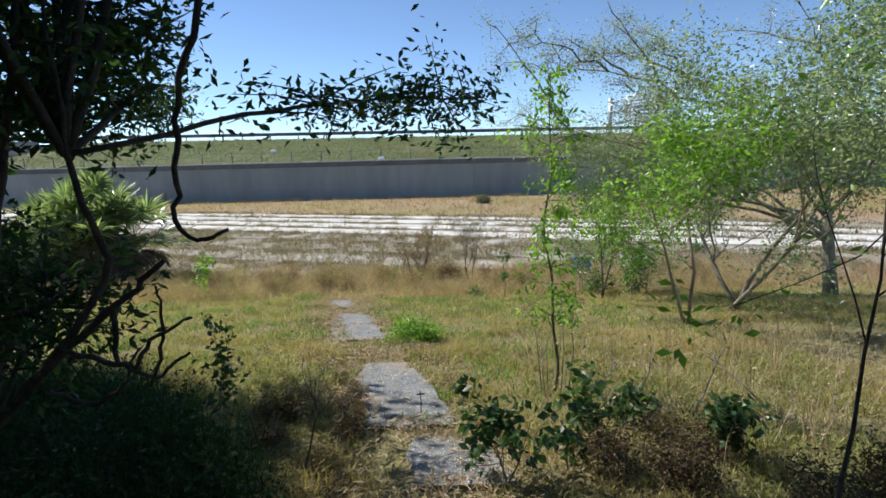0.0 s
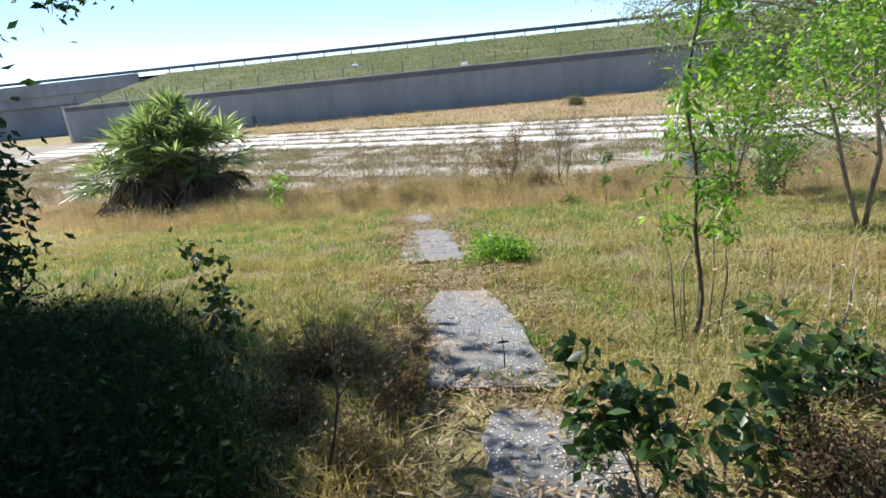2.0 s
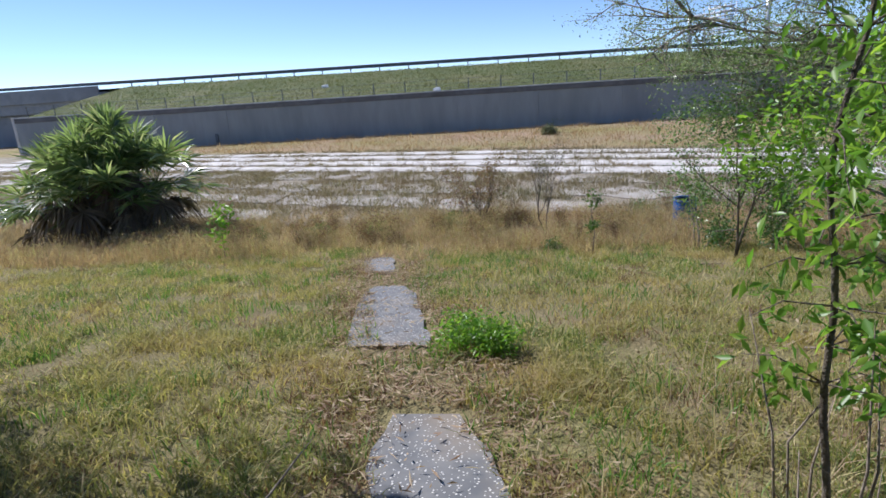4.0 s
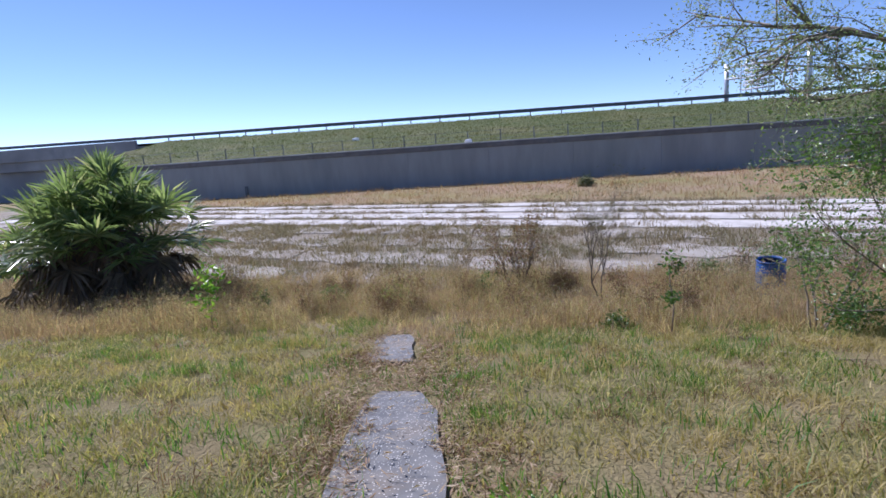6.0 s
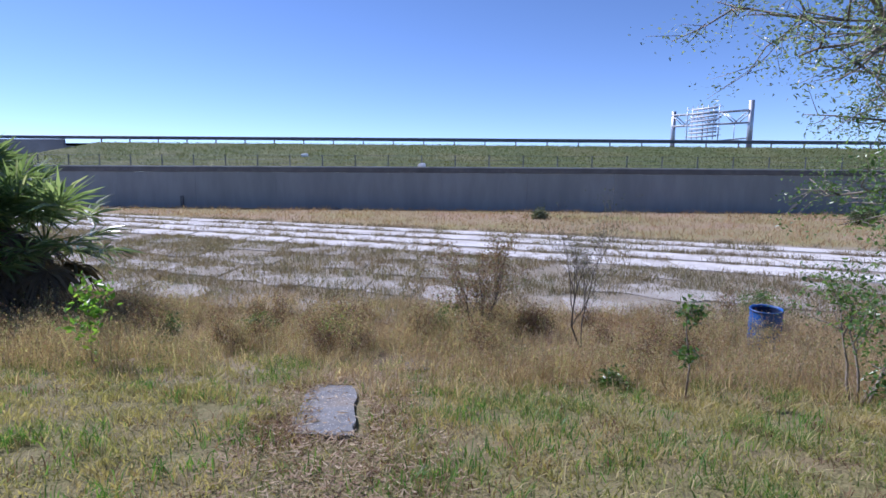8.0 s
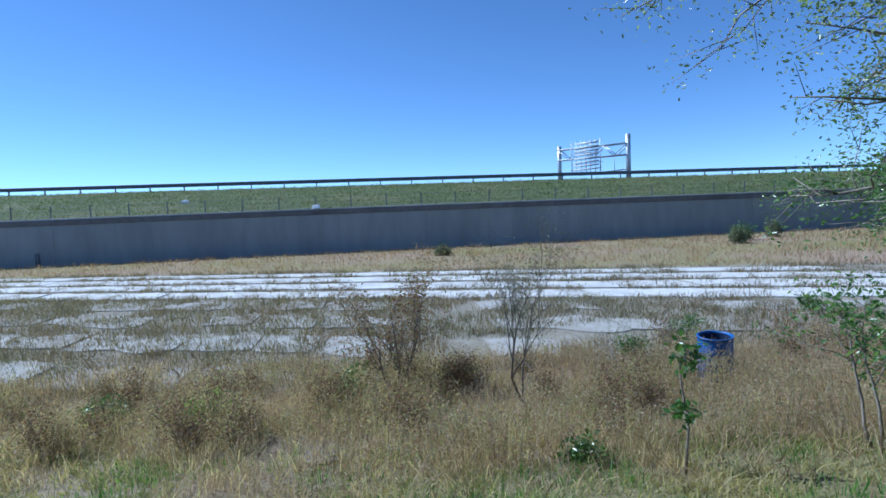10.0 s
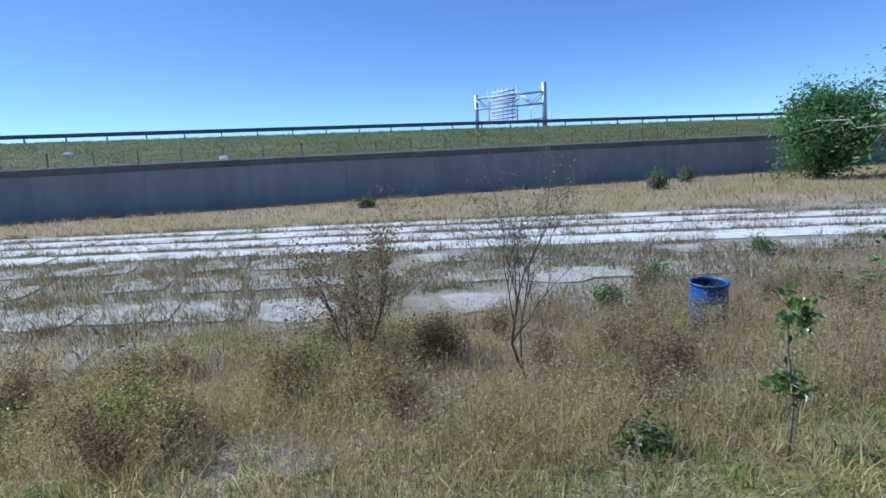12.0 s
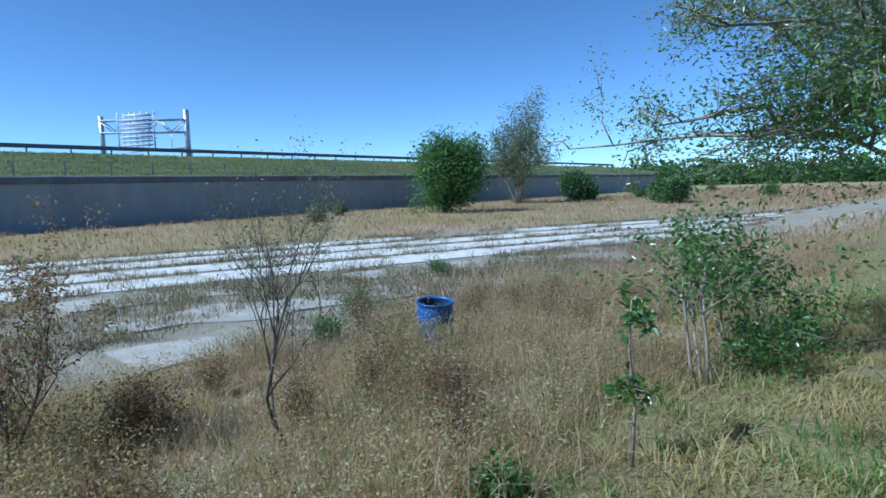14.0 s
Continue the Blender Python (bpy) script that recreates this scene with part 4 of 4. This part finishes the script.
# dark leaning tree over the start of the path, with a long limb across it
def build_start_tree():
    rng = np.random.default_rng(57)
    base = np.array([-1.95, 2.0, float(ground_z(-1.95, 2.0)) - .03])
    root = thing("leaning_tree", tuple(base), "dark leaning tree with a long limb over the path", "tree")
    fork, crown = (-1.75, 2.0, 3.1), (-1.3, 2.0, 4.15)
    trunk = [tuple(base), (-1.92, 2.0, 2.6), fork]
    # points of each limb, thickness, and whether it bears leaves
    limbs = [([fork, (-1.43, 2.0, 3.43), (-1.2, 2.0, 3.6), (-1.0, 2.0, 3.77)], .022, 0),
             ([fork, (-1.45, 2.0, 3.4), (-1.2, 2.05, 3.73), (-1.29, 2.0, 4.07), (-1.31, 2.0, 4.66)], .02, 0),
             ([fork, (-1.62, 1.95, 3.6), (-1.5, 2.0, 4.2), (-1.42, 2.1, 4.9)], .022, 0),
             ([(-.6, 1.9, 5.0), (-.71, 1.8, 4.61), (-.81, 1.8, 4.29), (-.83, 1.8, 4.07), (-.845, 1.8, 3.9), (-.77, 1.8, 3.86), (-.685, 1.8, 3.9)], .013, 0),
             ([(-1.4, 2.0, 3.45), (-1.15, 1.98, 3.38), (-1.05, 2.0, 3.5), (-.92, 2.0, 3.56)], .012, 0),
             ([(-1.2, 2.0, 3.6), (-1.18, 1.95, 3.42), (-1.08, 2.0, 3.33), (-.95, 2.02, 3.42)], .011, 0),
             ([(-1.1, 2.0, 3.3), (-1.02, 2.0, 3.5), (-1.04, 2.0, 3.68)], .009, 0),
             ([(-1.5, 2.0, 3.3), (-1.35, 2.05, 3.2), (-1.2, 2.0, 3.3), (-1.12, 2.0, 3.45)], .01, 0),
             ([crown, (-.8, 2.7, 4.34), (-.45, 3.15, 4.42), (-.1, 3.45, 4.46), (.22, 3.65, 4.46)], .013, 1),
             ([crown, (-1.6, 2.6, 4.6), (-2.1, 3.1, 4.7), (-2.4, 3.5, 4.6)], .016, 1),
             ([crown, (-1.5, 3.0, 4.5), (-1.9, 3.8, 4.55), (-2.25, 4.4, 4.45)], .015, 1),
             ([crown, (-1.5, 2.4, 5.1), (-1.8, 3.4, 5.7), (-2.0, 4.4, 6.0)], .016, 1),
             ([crown, (-1.2, 2.2, 5.2), (-1.0, 3.0, 5.7), (-.7, 3.8, 6.0)], .016, 1),
             ([crown, (-1.5, 1.7, 5.1), (-1.8, 2.1, 5.8), (-1.7, 2.9, 6.2)], .016, 1),
             ([crown, (-1.45, 1.9, 4.6), (-1.8, 2.1, 5.0), (-2.1, 2.5, 5.4)], .018, 1),
             # four high limbs added above the view to shade the ground by the path
             ([crown, (-1.1, 2.6, 5.6), (-.9, 3.8, 6.5), (-.4, 4.9, 6.7)], .018, 1),
             ([crown, (-1.5, 2.7, 5.7), (-1.7, 4.0, 6.6), (-1.5, 5.2, 6.8)], .018, 1),
             ([crown, (-1.9, 2.6, 5.5), (-2.6, 3.8, 6.4), (-2.8, 5.1, 6.6)], .018, 1),
             ([crown, (-2.1, 2.2, 5.5), (-3.3, 3.3, 6.3), (-4.0, 4.5, 6.5)], .018, 1),
             ([(-1.5, 2.0, 4.2), (-1.65, 2.25, 4.35), (-1.75, 2.5, 4.3)], .01, 1),
             ([(-1.42, 2.1, 4.9), (-1.35, 2.35, 4.7), (-1.4, 2.6, 4.5)], .01, 1),
             ([fork, (-1.68, 2.3, 3.5), (-1.85, 2.6, 3.6)], .01, 1)]

    def smooth_limb(pts):
        p = np.array(pts, dtype=float) - base
        f = np.linspace(0, len(p) - 1, len(p) * 4)
        q = np.stack([np.interp(f, np.arange(len(p)), p[:, k]) for k in range(3)], 1)
        q[1:-1] = (q[:-2] + 2 * q[1:-1] + q[2:]) / 4 + rng.normal(size=q[1:-1].shape) * .007
        return q
    pcs, tips = [], []
    for pts, r, leafy in limbs:
        q = smooth_limb(pts)
        pcs.append(tube(q, np.linspace(r, r * .45, len(q)), 6))
        for k in range(40 if leafy else 0):
            b = q[rng.integers(len(q) // 4, len(q))]
            d = rng.normal(size=3) * (.8, .8, .35)
            d = d / np.linalg.norm(d) * rng.uniform(.2, .45)
            pcs.append(tube([b, b + d * .5 + (0, 0, .02), b + d], [.006, .004, .002], 3))
            tips += [b + d * g for g in (.4, .6, .8, 1.0)]
    q = smooth_limb(trunk)
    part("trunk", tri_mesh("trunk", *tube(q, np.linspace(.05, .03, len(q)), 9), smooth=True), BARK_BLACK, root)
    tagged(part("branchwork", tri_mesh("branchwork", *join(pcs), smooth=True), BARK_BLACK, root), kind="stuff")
    tips = np.array(tips)
    # the unseen high twigs get more and larger leaves to block the sun
    high = tips[:, 2] > 3.7
    c = np.concatenate([np.repeat(tips[~high], 9, axis=0), np.repeat(tips[high], 12, axis=0)])
    c = c + rng.normal(size=c.shape) * np.where(c[:, 2:] > 3.7, .12, .055)
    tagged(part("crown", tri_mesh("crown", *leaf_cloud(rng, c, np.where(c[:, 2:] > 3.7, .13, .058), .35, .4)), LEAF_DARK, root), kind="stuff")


build_start_tree()


# ---- grasses ----
def scatter(rng, n, x0, x1, y0, y1):
    return rng.uniform(x0, x1, n), rng.uniform(y0, y1, n)


def clumpy(x, y, s, seed):
    return np.array([noise.noise((a * s, b * s, seed)) for a, b in zip(x, y)])


def on_path(x, y):
    bare = np.zeros(len(x), bool)
    rag = .78 + .5 * clumpy(x, y, 4.0, 20)
    for (a, b, w) in ((4.4, 6.25, .38), (3.35, 3.9, .24), (7.5, 10.1, .34), (11.5, 13.4, .3), (14.8, 16.0, .24), (-2, 2.3, .4)):
        bare |= (y > a) & (y < b) & (abs(x - path_x(y)) < w * rag)
    return bare


def clumps(rng, cx, cy, per, spread):
    x, y = np.repeat(cx, per), np.repeat(cy, per)
    return x + rng.normal(size=len(x)) * spread, y + rng.normal(size=len(y)) * spread


def build_grass():
    rng = np.random.default_rng(77)
    # lawn, thick near the path
    xs, ys = [], []
    for n, a in ((120000, (-5, 4, 2.2, 8)), (135000, (-9, 8, 8, 16.8)), (40000, (-18, -5, 5, 18)), (25000, (4, 14, 3, 15))):
        x, y = scatter(rng, n, *a)
        xs.append(x)
        ys.append(y)
    x, y = np.concatenate(xs), np.concatenate(ys)
    c = clumpy(x, y, 1.6, 3) + .6 * clumpy(x, y, 5.0, 6)
    edge = abs(x - path_x(y))
    keep = ~on_path(x, y) & (rng.uniform(-.5, .5, len(x)) < c + .15) & (rng.random(len(x)) < np.clip((edge - .15) / .55, .12, 1))
    keep &= rng.random(len(x)) > np.clip((y - 14.3 - np.where(x < -3, 1.6, 0)) / 3.0, 0, 1)
    x, y, c = x[keep], y[keep], c[keep]
    d = np.hypot(x, y)
    h = rng.uniform(.03, .11, len(x)) * (1 + .9 * c)
    g = part("lawn_grass", tri_mesh("lawn_grass", *blades(rng, x, y, h, rng.uniform(.005, .011, len(x)) * (1 + d * .025), 1.1)), LAWN)
    tagged(g, "short yellow-green lawn grass drying out on the bank", "grass", kind="stuff")
    cx, cy = scatter(rng, 300, -7, 2.6, 4, 16.8)
    x, y = clumps(rng, cx, cy, 40, .12)
    k = ~on_path(x, y)
    x, y = x[k], y[k]
    g = part("green_tufts", tri_mesh("green_tufts", *blades(rng, x, y, rng.uniform(.06, .17, len(x)), rng.uniform(.006, .012, len(x)), .6)), LAWN_GREEN)
    tagged(g, "fresh green grass tufts in the drying lawn", "grass", kind="stuff")
    cx, cy = scatter(rng, 420, -9, 7, 4, 14)
    x, y = clumps(rng, cx, cy, 34, .1)
    k = ~on_path(x, y)
    x, y = x[k], y[k]
    g = part("brown_tufts", tri_mesh("brown_tufts", *blades(rng, x, y, rng.uniform(.03, .12, len(x)), rng.uniform(.005, .01, len(x)), 1.2)), LEAFY_DARK)
    tagged(g, "dark brown dead tufts scattered in the lawn", "grass", kind="stuff")
    # withered brown growth along the path's edges
    y = rng.uniform(3, 14, 620)
    cx, cy = path_x(y) + np.where(rng.random(620) < .62, -1, 1) * rng.normal(.52, .16, 620), y
    k = clumpy(cx, cy, 1.3, 41) > -.05
    x, y = clumps(rng, cx[k], cy[k], 22, .13)
    k = ~on_path(x, y)
    x, y = x[k], y[k]
    g = part("path_edge_weeds", tri_mesh("path_edge_weeds", *blades(rng, x, y, rng.uniform(.02, .09, len(x)), rng.uniform(.005, .011, len(x)), 1.2)), LEAFY_DARK)
    tagged(g, "withered reddish brown weeds along the path's edges", "weeds", kind="stuff")
    # straw and dead leaves along the path
    x, y = scatter(rng, 60000, -3.6, 1.6, 2, 16)
    e = abs(x - path_x(y))
    k = (e < .95) & (rng.random(len(x)) < np.where(on_path(x, y), .10, np.clip(1.1 - e, 0, 1)))
    x, y = x[k], y[k]
    z = ground_z(x, y) + np.where(on_path(x, y), .045, .02) + rng.uniform(0, .02, len(x))
    a = rng.uniform(0, 6.283, len(x))
    ln, w = rng.uniform(.012, .06, len(x)), rng.uniform(.002, .008, len(x))
    dx, dy = np.cos(a) * ln, np.sin(a) * ln
    v = np.stack([np.stack([x - dx, y - dy, z], 1), np.stack([x + dy / ln * w, y - dx / ln * w, z + .004], 1), np.stack([x + dx, y + dy, z + rng.uniform(-.01, .03, len(x))], 1), np.stack([x - dy / ln * w, y + dx / ln * w, z + .006], 1)], 1).reshape(-1, 3)
    o = (np.arange(len(x)) * 4)[:, None]
    g = part("straw_litter", tri_mesh("straw_litter", v, np.concatenate([o + [0, 1, 2], o + [0, 2, 3]], 1).reshape(-1, 3)), STRAW)
    tagged(g, "brown straw and dead leaves along the path", "litter", kind="stuff")
    # dry weeds in a band below the lawn
    cx, cy = scatter(rng, 5200, -19, 20, 13.0, 21.5)
    c = clumpy(cx, cy, .6, 9)
    keep = (rng.uniform(-.5, .5, len(cx)) < c + .4 * np.clip((cy - 13.0 - np.where(cx < -3, 2, 0)) / 1.5, -1, 1)) & (cy < 20.2 - .1 * cx + c)
    x, y = clumps(rng, cx[keep], cy[keep], 26, .11)
    hh = np.repeat(rng.uniform(.12, .42, keep.sum()) * (1 + .7 * c[keep]), 26)
    k = ~on_path(x, y)
    x, y, hh = x[k], y[k], hh[k]
    g = part("dry_weeds", tri_mesh("dry_weeds", *blades(rng, x, y, hh * rng.uniform(.5, 1.1, len(x)), rng.uniform(.004, .011, len(x)), 1.05)), DRY)
    tagged(g, "tall brown dry weeds below the lawn", "weeds", kind="stuff")
    # wiry stalks with seed heads among the weeds and beside the path
    cx, cy = scatter(rng, 1500, -16, 16, 13.6, 20)
    c2x, c2y = scatter(rng, 160, .7, 4.0, 3.2, 6.6)
    cx, cy = np.concatenate([cx, c2x]), np.concatenate([cy, c2y])
    k = ~on_path(cx, cy)
    cx, cy = cx[k], cy[k]
    x, y = clumps(rng, cx, cy, 7, .05)
    h = rng.uniform(.2, .7, len(x))
    v1, t1 = blades(rng, x, y, h, rng.uniform(.003, .006, len(x)), .55)
    tips = v1.reshape(-1, 5, 3)[:, 4]
    heads = np.repeat(tips[::2], 3, axis=0) + rng.normal(size=(len(tips[::2]) * 3, 3)) * .025
    g = part("weed_stalks", tri_mesh("weed_stalks", *join([(v1, t1), leaf_cloud(rng, heads, .028, .1, .5)])), STRAW)
    tagged(g, "wiry dry weed stalks with pale seed heads", "weeds", kind="stuff")
    # tufts in the joints of the old paving
    cx, cy = scatter(rng, 36000, -36, 50, 16, 50)
    off = np.array([road_far(v) for v in cx]) - cy
    near = np.full(len(cx), 9.0)
    for e in (.2, 2.5, 5.1, 7.7, 10.3, 13.3, 16.3, 19.3):
        near = np.minimum(near, abs(off - e))
    c = clumpy(cx, cy, .35, 4)
    keep = (off > -1) & (off < 27) & (cy > 18.5) & (((near < .36) & (c > -.28)) | (rng.random(len(cx)) < np.where(off > 10.5, .8, .15) * (c > np.where(off > 10.5, -.25, -.12))))
    x, y = clumps(rng, cx[keep], cy[keep], 16, .16)
    h = np.repeat(rng.uniform(.1, .34, keep.sum()) * np.where(off[keep] > 10.5, 1.1, 1), 16)
    g = part("joint_weeds", tri_mesh("joint_weeds", *blades(rng, x, y, h * rng.uniform(.6, 1.1, len(x)), rng.uniform(.008, .022, len(x)), .8)), JOINT)
    tagged(g, "dry weeds growing in the joints of old paving", "weeds", kind="stuff")
    # tan grass before the wall and on the far lot
    x, y = scatter(rng, 100000, -50, 85, 12, 58.3)
    rf = np.array([road_far(v) for v in x])
    c = clumpy(x, y, .5, 12)
    keep = ((y > rf + .2) | ((y < rf - 13) & (y > 16) & (x > 7) & (rng.random(len(x)) < .8))) & (rng.uniform(-.5, .5, len(x)) < c + .25)
    x, y, c = x[keep], y[keep], c[keep]
    g = part("tan_grass", tri_mesh("tan_grass", *blades(rng, x, y, rng.uniform(.1, .4, len(x)) * (1 + c), rng.uniform(.015, .05, len(x)), .8)), TAN)
    tagged(g, "tan dry grass in front of the retaining wall", "grass", kind="stuff")
    x, y = scatter(rng, 45000, 18, 130, -12, 46)
    k = (y < np.array([road_far(v) for v in x]) - 12.5) | (x > 66)
    x, y = x[k], y[k]
    g = part("far_grass", tri_mesh("far_grass", *blades(rng, x, y, rng.uniform(.2, .6, len(x)), rng.uniform(.03, .1, len(x)), .8)), TAN)
    tagged(g, "tan dry grass on the far lot", "grass", kind="stuff")
    # leafy brown and green weeds, in patches
    for nm, mat, n, box_, lab in (("leafy_weeds", LEAFY_BROWN, 3400, (-12, 10, 13.9, 19.8), "brown leafy weeds in tangled patches"), ("green_weeds", LEAF_GREY, 500, (-12, 14, 14, 24), "grey green leafy weeds in the dry patch")):
        cx, cy = scatter(rng, n, *box_)
        c = clumpy(cx, cy, .45, 33)
        k = c > -.02
        cx, cy, c = cx[k], cy[k], c[k]
        x, y = clumps(rng, cx, cy, 6, .12)
        h = rng.uniform(.2, .62, len(x)) * np.repeat(1 + c, 6)
        v1, t1 = blades(rng, x, y, h, np.full(len(x), .006), .5)
        sh = v1.reshape(-1, 5, 3)
        f = rng.uniform(.15, 1, (len(x), 11, 1))
        pts = sh[:, None, 0] * (1 - f) + sh[:, None, 4] * f + rng.normal(size=(len(x), 11, 3)) * .05
        g = part(nm, tri_mesh(nm, *join([(v1, t1), leaf_cloud(rng, pts.reshape(-1, 3), .034, .2, .4)])), mat)
        tagged(g, lab, "weeds", kind="stuff")
    # undergrowth at the start, the tree shade deepened by its near-black leaf colour
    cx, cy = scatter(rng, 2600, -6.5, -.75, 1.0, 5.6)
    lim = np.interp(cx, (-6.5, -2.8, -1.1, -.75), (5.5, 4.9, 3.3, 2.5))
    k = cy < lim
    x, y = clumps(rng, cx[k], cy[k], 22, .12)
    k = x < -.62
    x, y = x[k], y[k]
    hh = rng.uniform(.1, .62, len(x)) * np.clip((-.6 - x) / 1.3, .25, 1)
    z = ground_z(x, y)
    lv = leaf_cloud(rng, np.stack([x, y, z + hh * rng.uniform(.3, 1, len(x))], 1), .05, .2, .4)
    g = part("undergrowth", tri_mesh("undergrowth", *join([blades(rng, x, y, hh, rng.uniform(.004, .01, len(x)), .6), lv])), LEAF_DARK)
    tagged(g, "tangled undergrowth, coloured dark for the shade of the trees", "undergrowth", kind="stuff")


build_grass()


def build_sticks():
    rng = np.random.default_rng(14)
    for (x, y, ln, az, tilt, r) in ((-1.35, 4.75, .55, 60, 28, .008), (-1.9, 4.3, .5, 140, 20, .007), (-2.5, 4.0, .6, 160, 35, .008), (-2.9, 3.6, .5, 30, 40, .007), (-1.2, 3.7, .4, 110, 30, .006),
                                    (1.2, 4.7, .6, 35, 35, .009), (1.6, 4.5, .7, 60, 30, .009), (1.9, 4.2, .8, 40, 42, .01), (2.6, 4.4, .8, 130, 35, .009), (1.0, 5.0, .5, 20, 15, .007), (2.2, 11.9, .8, -35, 3, .012), (2.1, 7.3, .5, -30, 5, .009), (-12.9, 16.6, 1.4, 10, 6, .03)):
        d = np.array([math.cos(radians(az)) * math.cos(radians(tilt)), math.sin(radians(az)) * math.cos(radians(tilt)), math.sin(radians(tilt))])
        p = [d * ln * f + rng.normal(size=3) * .012 for f in (0, .3, .6, 1)]
        side = d + rng.normal(size=3) * .5
        st = part("fallen_stick", tri_mesh("fallen_stick", *join([tube(p, [r, r * .9, r * .7, r * .3], 6), tube([p[2], p[2] + side * ln * .15, p[2] + side * ln * .3], [r * .6, r * .4, r * .2], 5)]), smooth=True), TWIG)
        st.location = (x, y, float(ground_z(x, y)) + .005)
        tagged(st, "pale dead stick leaning in the grass", "stick", "fallen sticks")
    stem = thing("dry_stem", (-.23, 4.45, float(ground_z(-.23, 4.45)) + .02), "thin dark dried weed stem on the path", "weed")
    part("stalk", tri_mesh("stalk", *tube([(0, 0, 0), (.004, 0, .1), (-.003, 0, .2)], [.005, .004, .004], 6)), BARK, stem)
    part("crosspiece", tri_mesh("crosspiece", *tube([(-.03, 0, .165), (0, 0, .17), (.035, .01, .166)], [.006, .008, .005], 6)), BARK, stem)


build_sticks()


def build_treeline():
    rng = np.random.default_rng(5)
    pts = []
    for k in range(240):
        a = radians(-18 + 75 * k / 239) if k < 200 else radians(rng.uniform(-20, 60))
        r = 210 + rng.uniform(-15, 25)
        h = rng.uniform(3.5, 8.5)
        cx, cy = r * math.cos(a), r * math.sin(a)
        n = 70
        c = rng.normal(size=(n, 3)) * (2.6, 2.6, .33)
        c[:, 2] = np.clip(c[:, 2] * 1.0 + .55, .05, 1) * h
        pts.append(c + (cx, cy, 0))
    g = part("tree_line", tri_mesh("tree_line", *leaf_cloud(rng, np.concatenate(pts), 1.7, .2, .8)), LEAF_FAR)
    tagged(g, "distant low line of green trees", "trees", kind="stuff")


build_treeline()
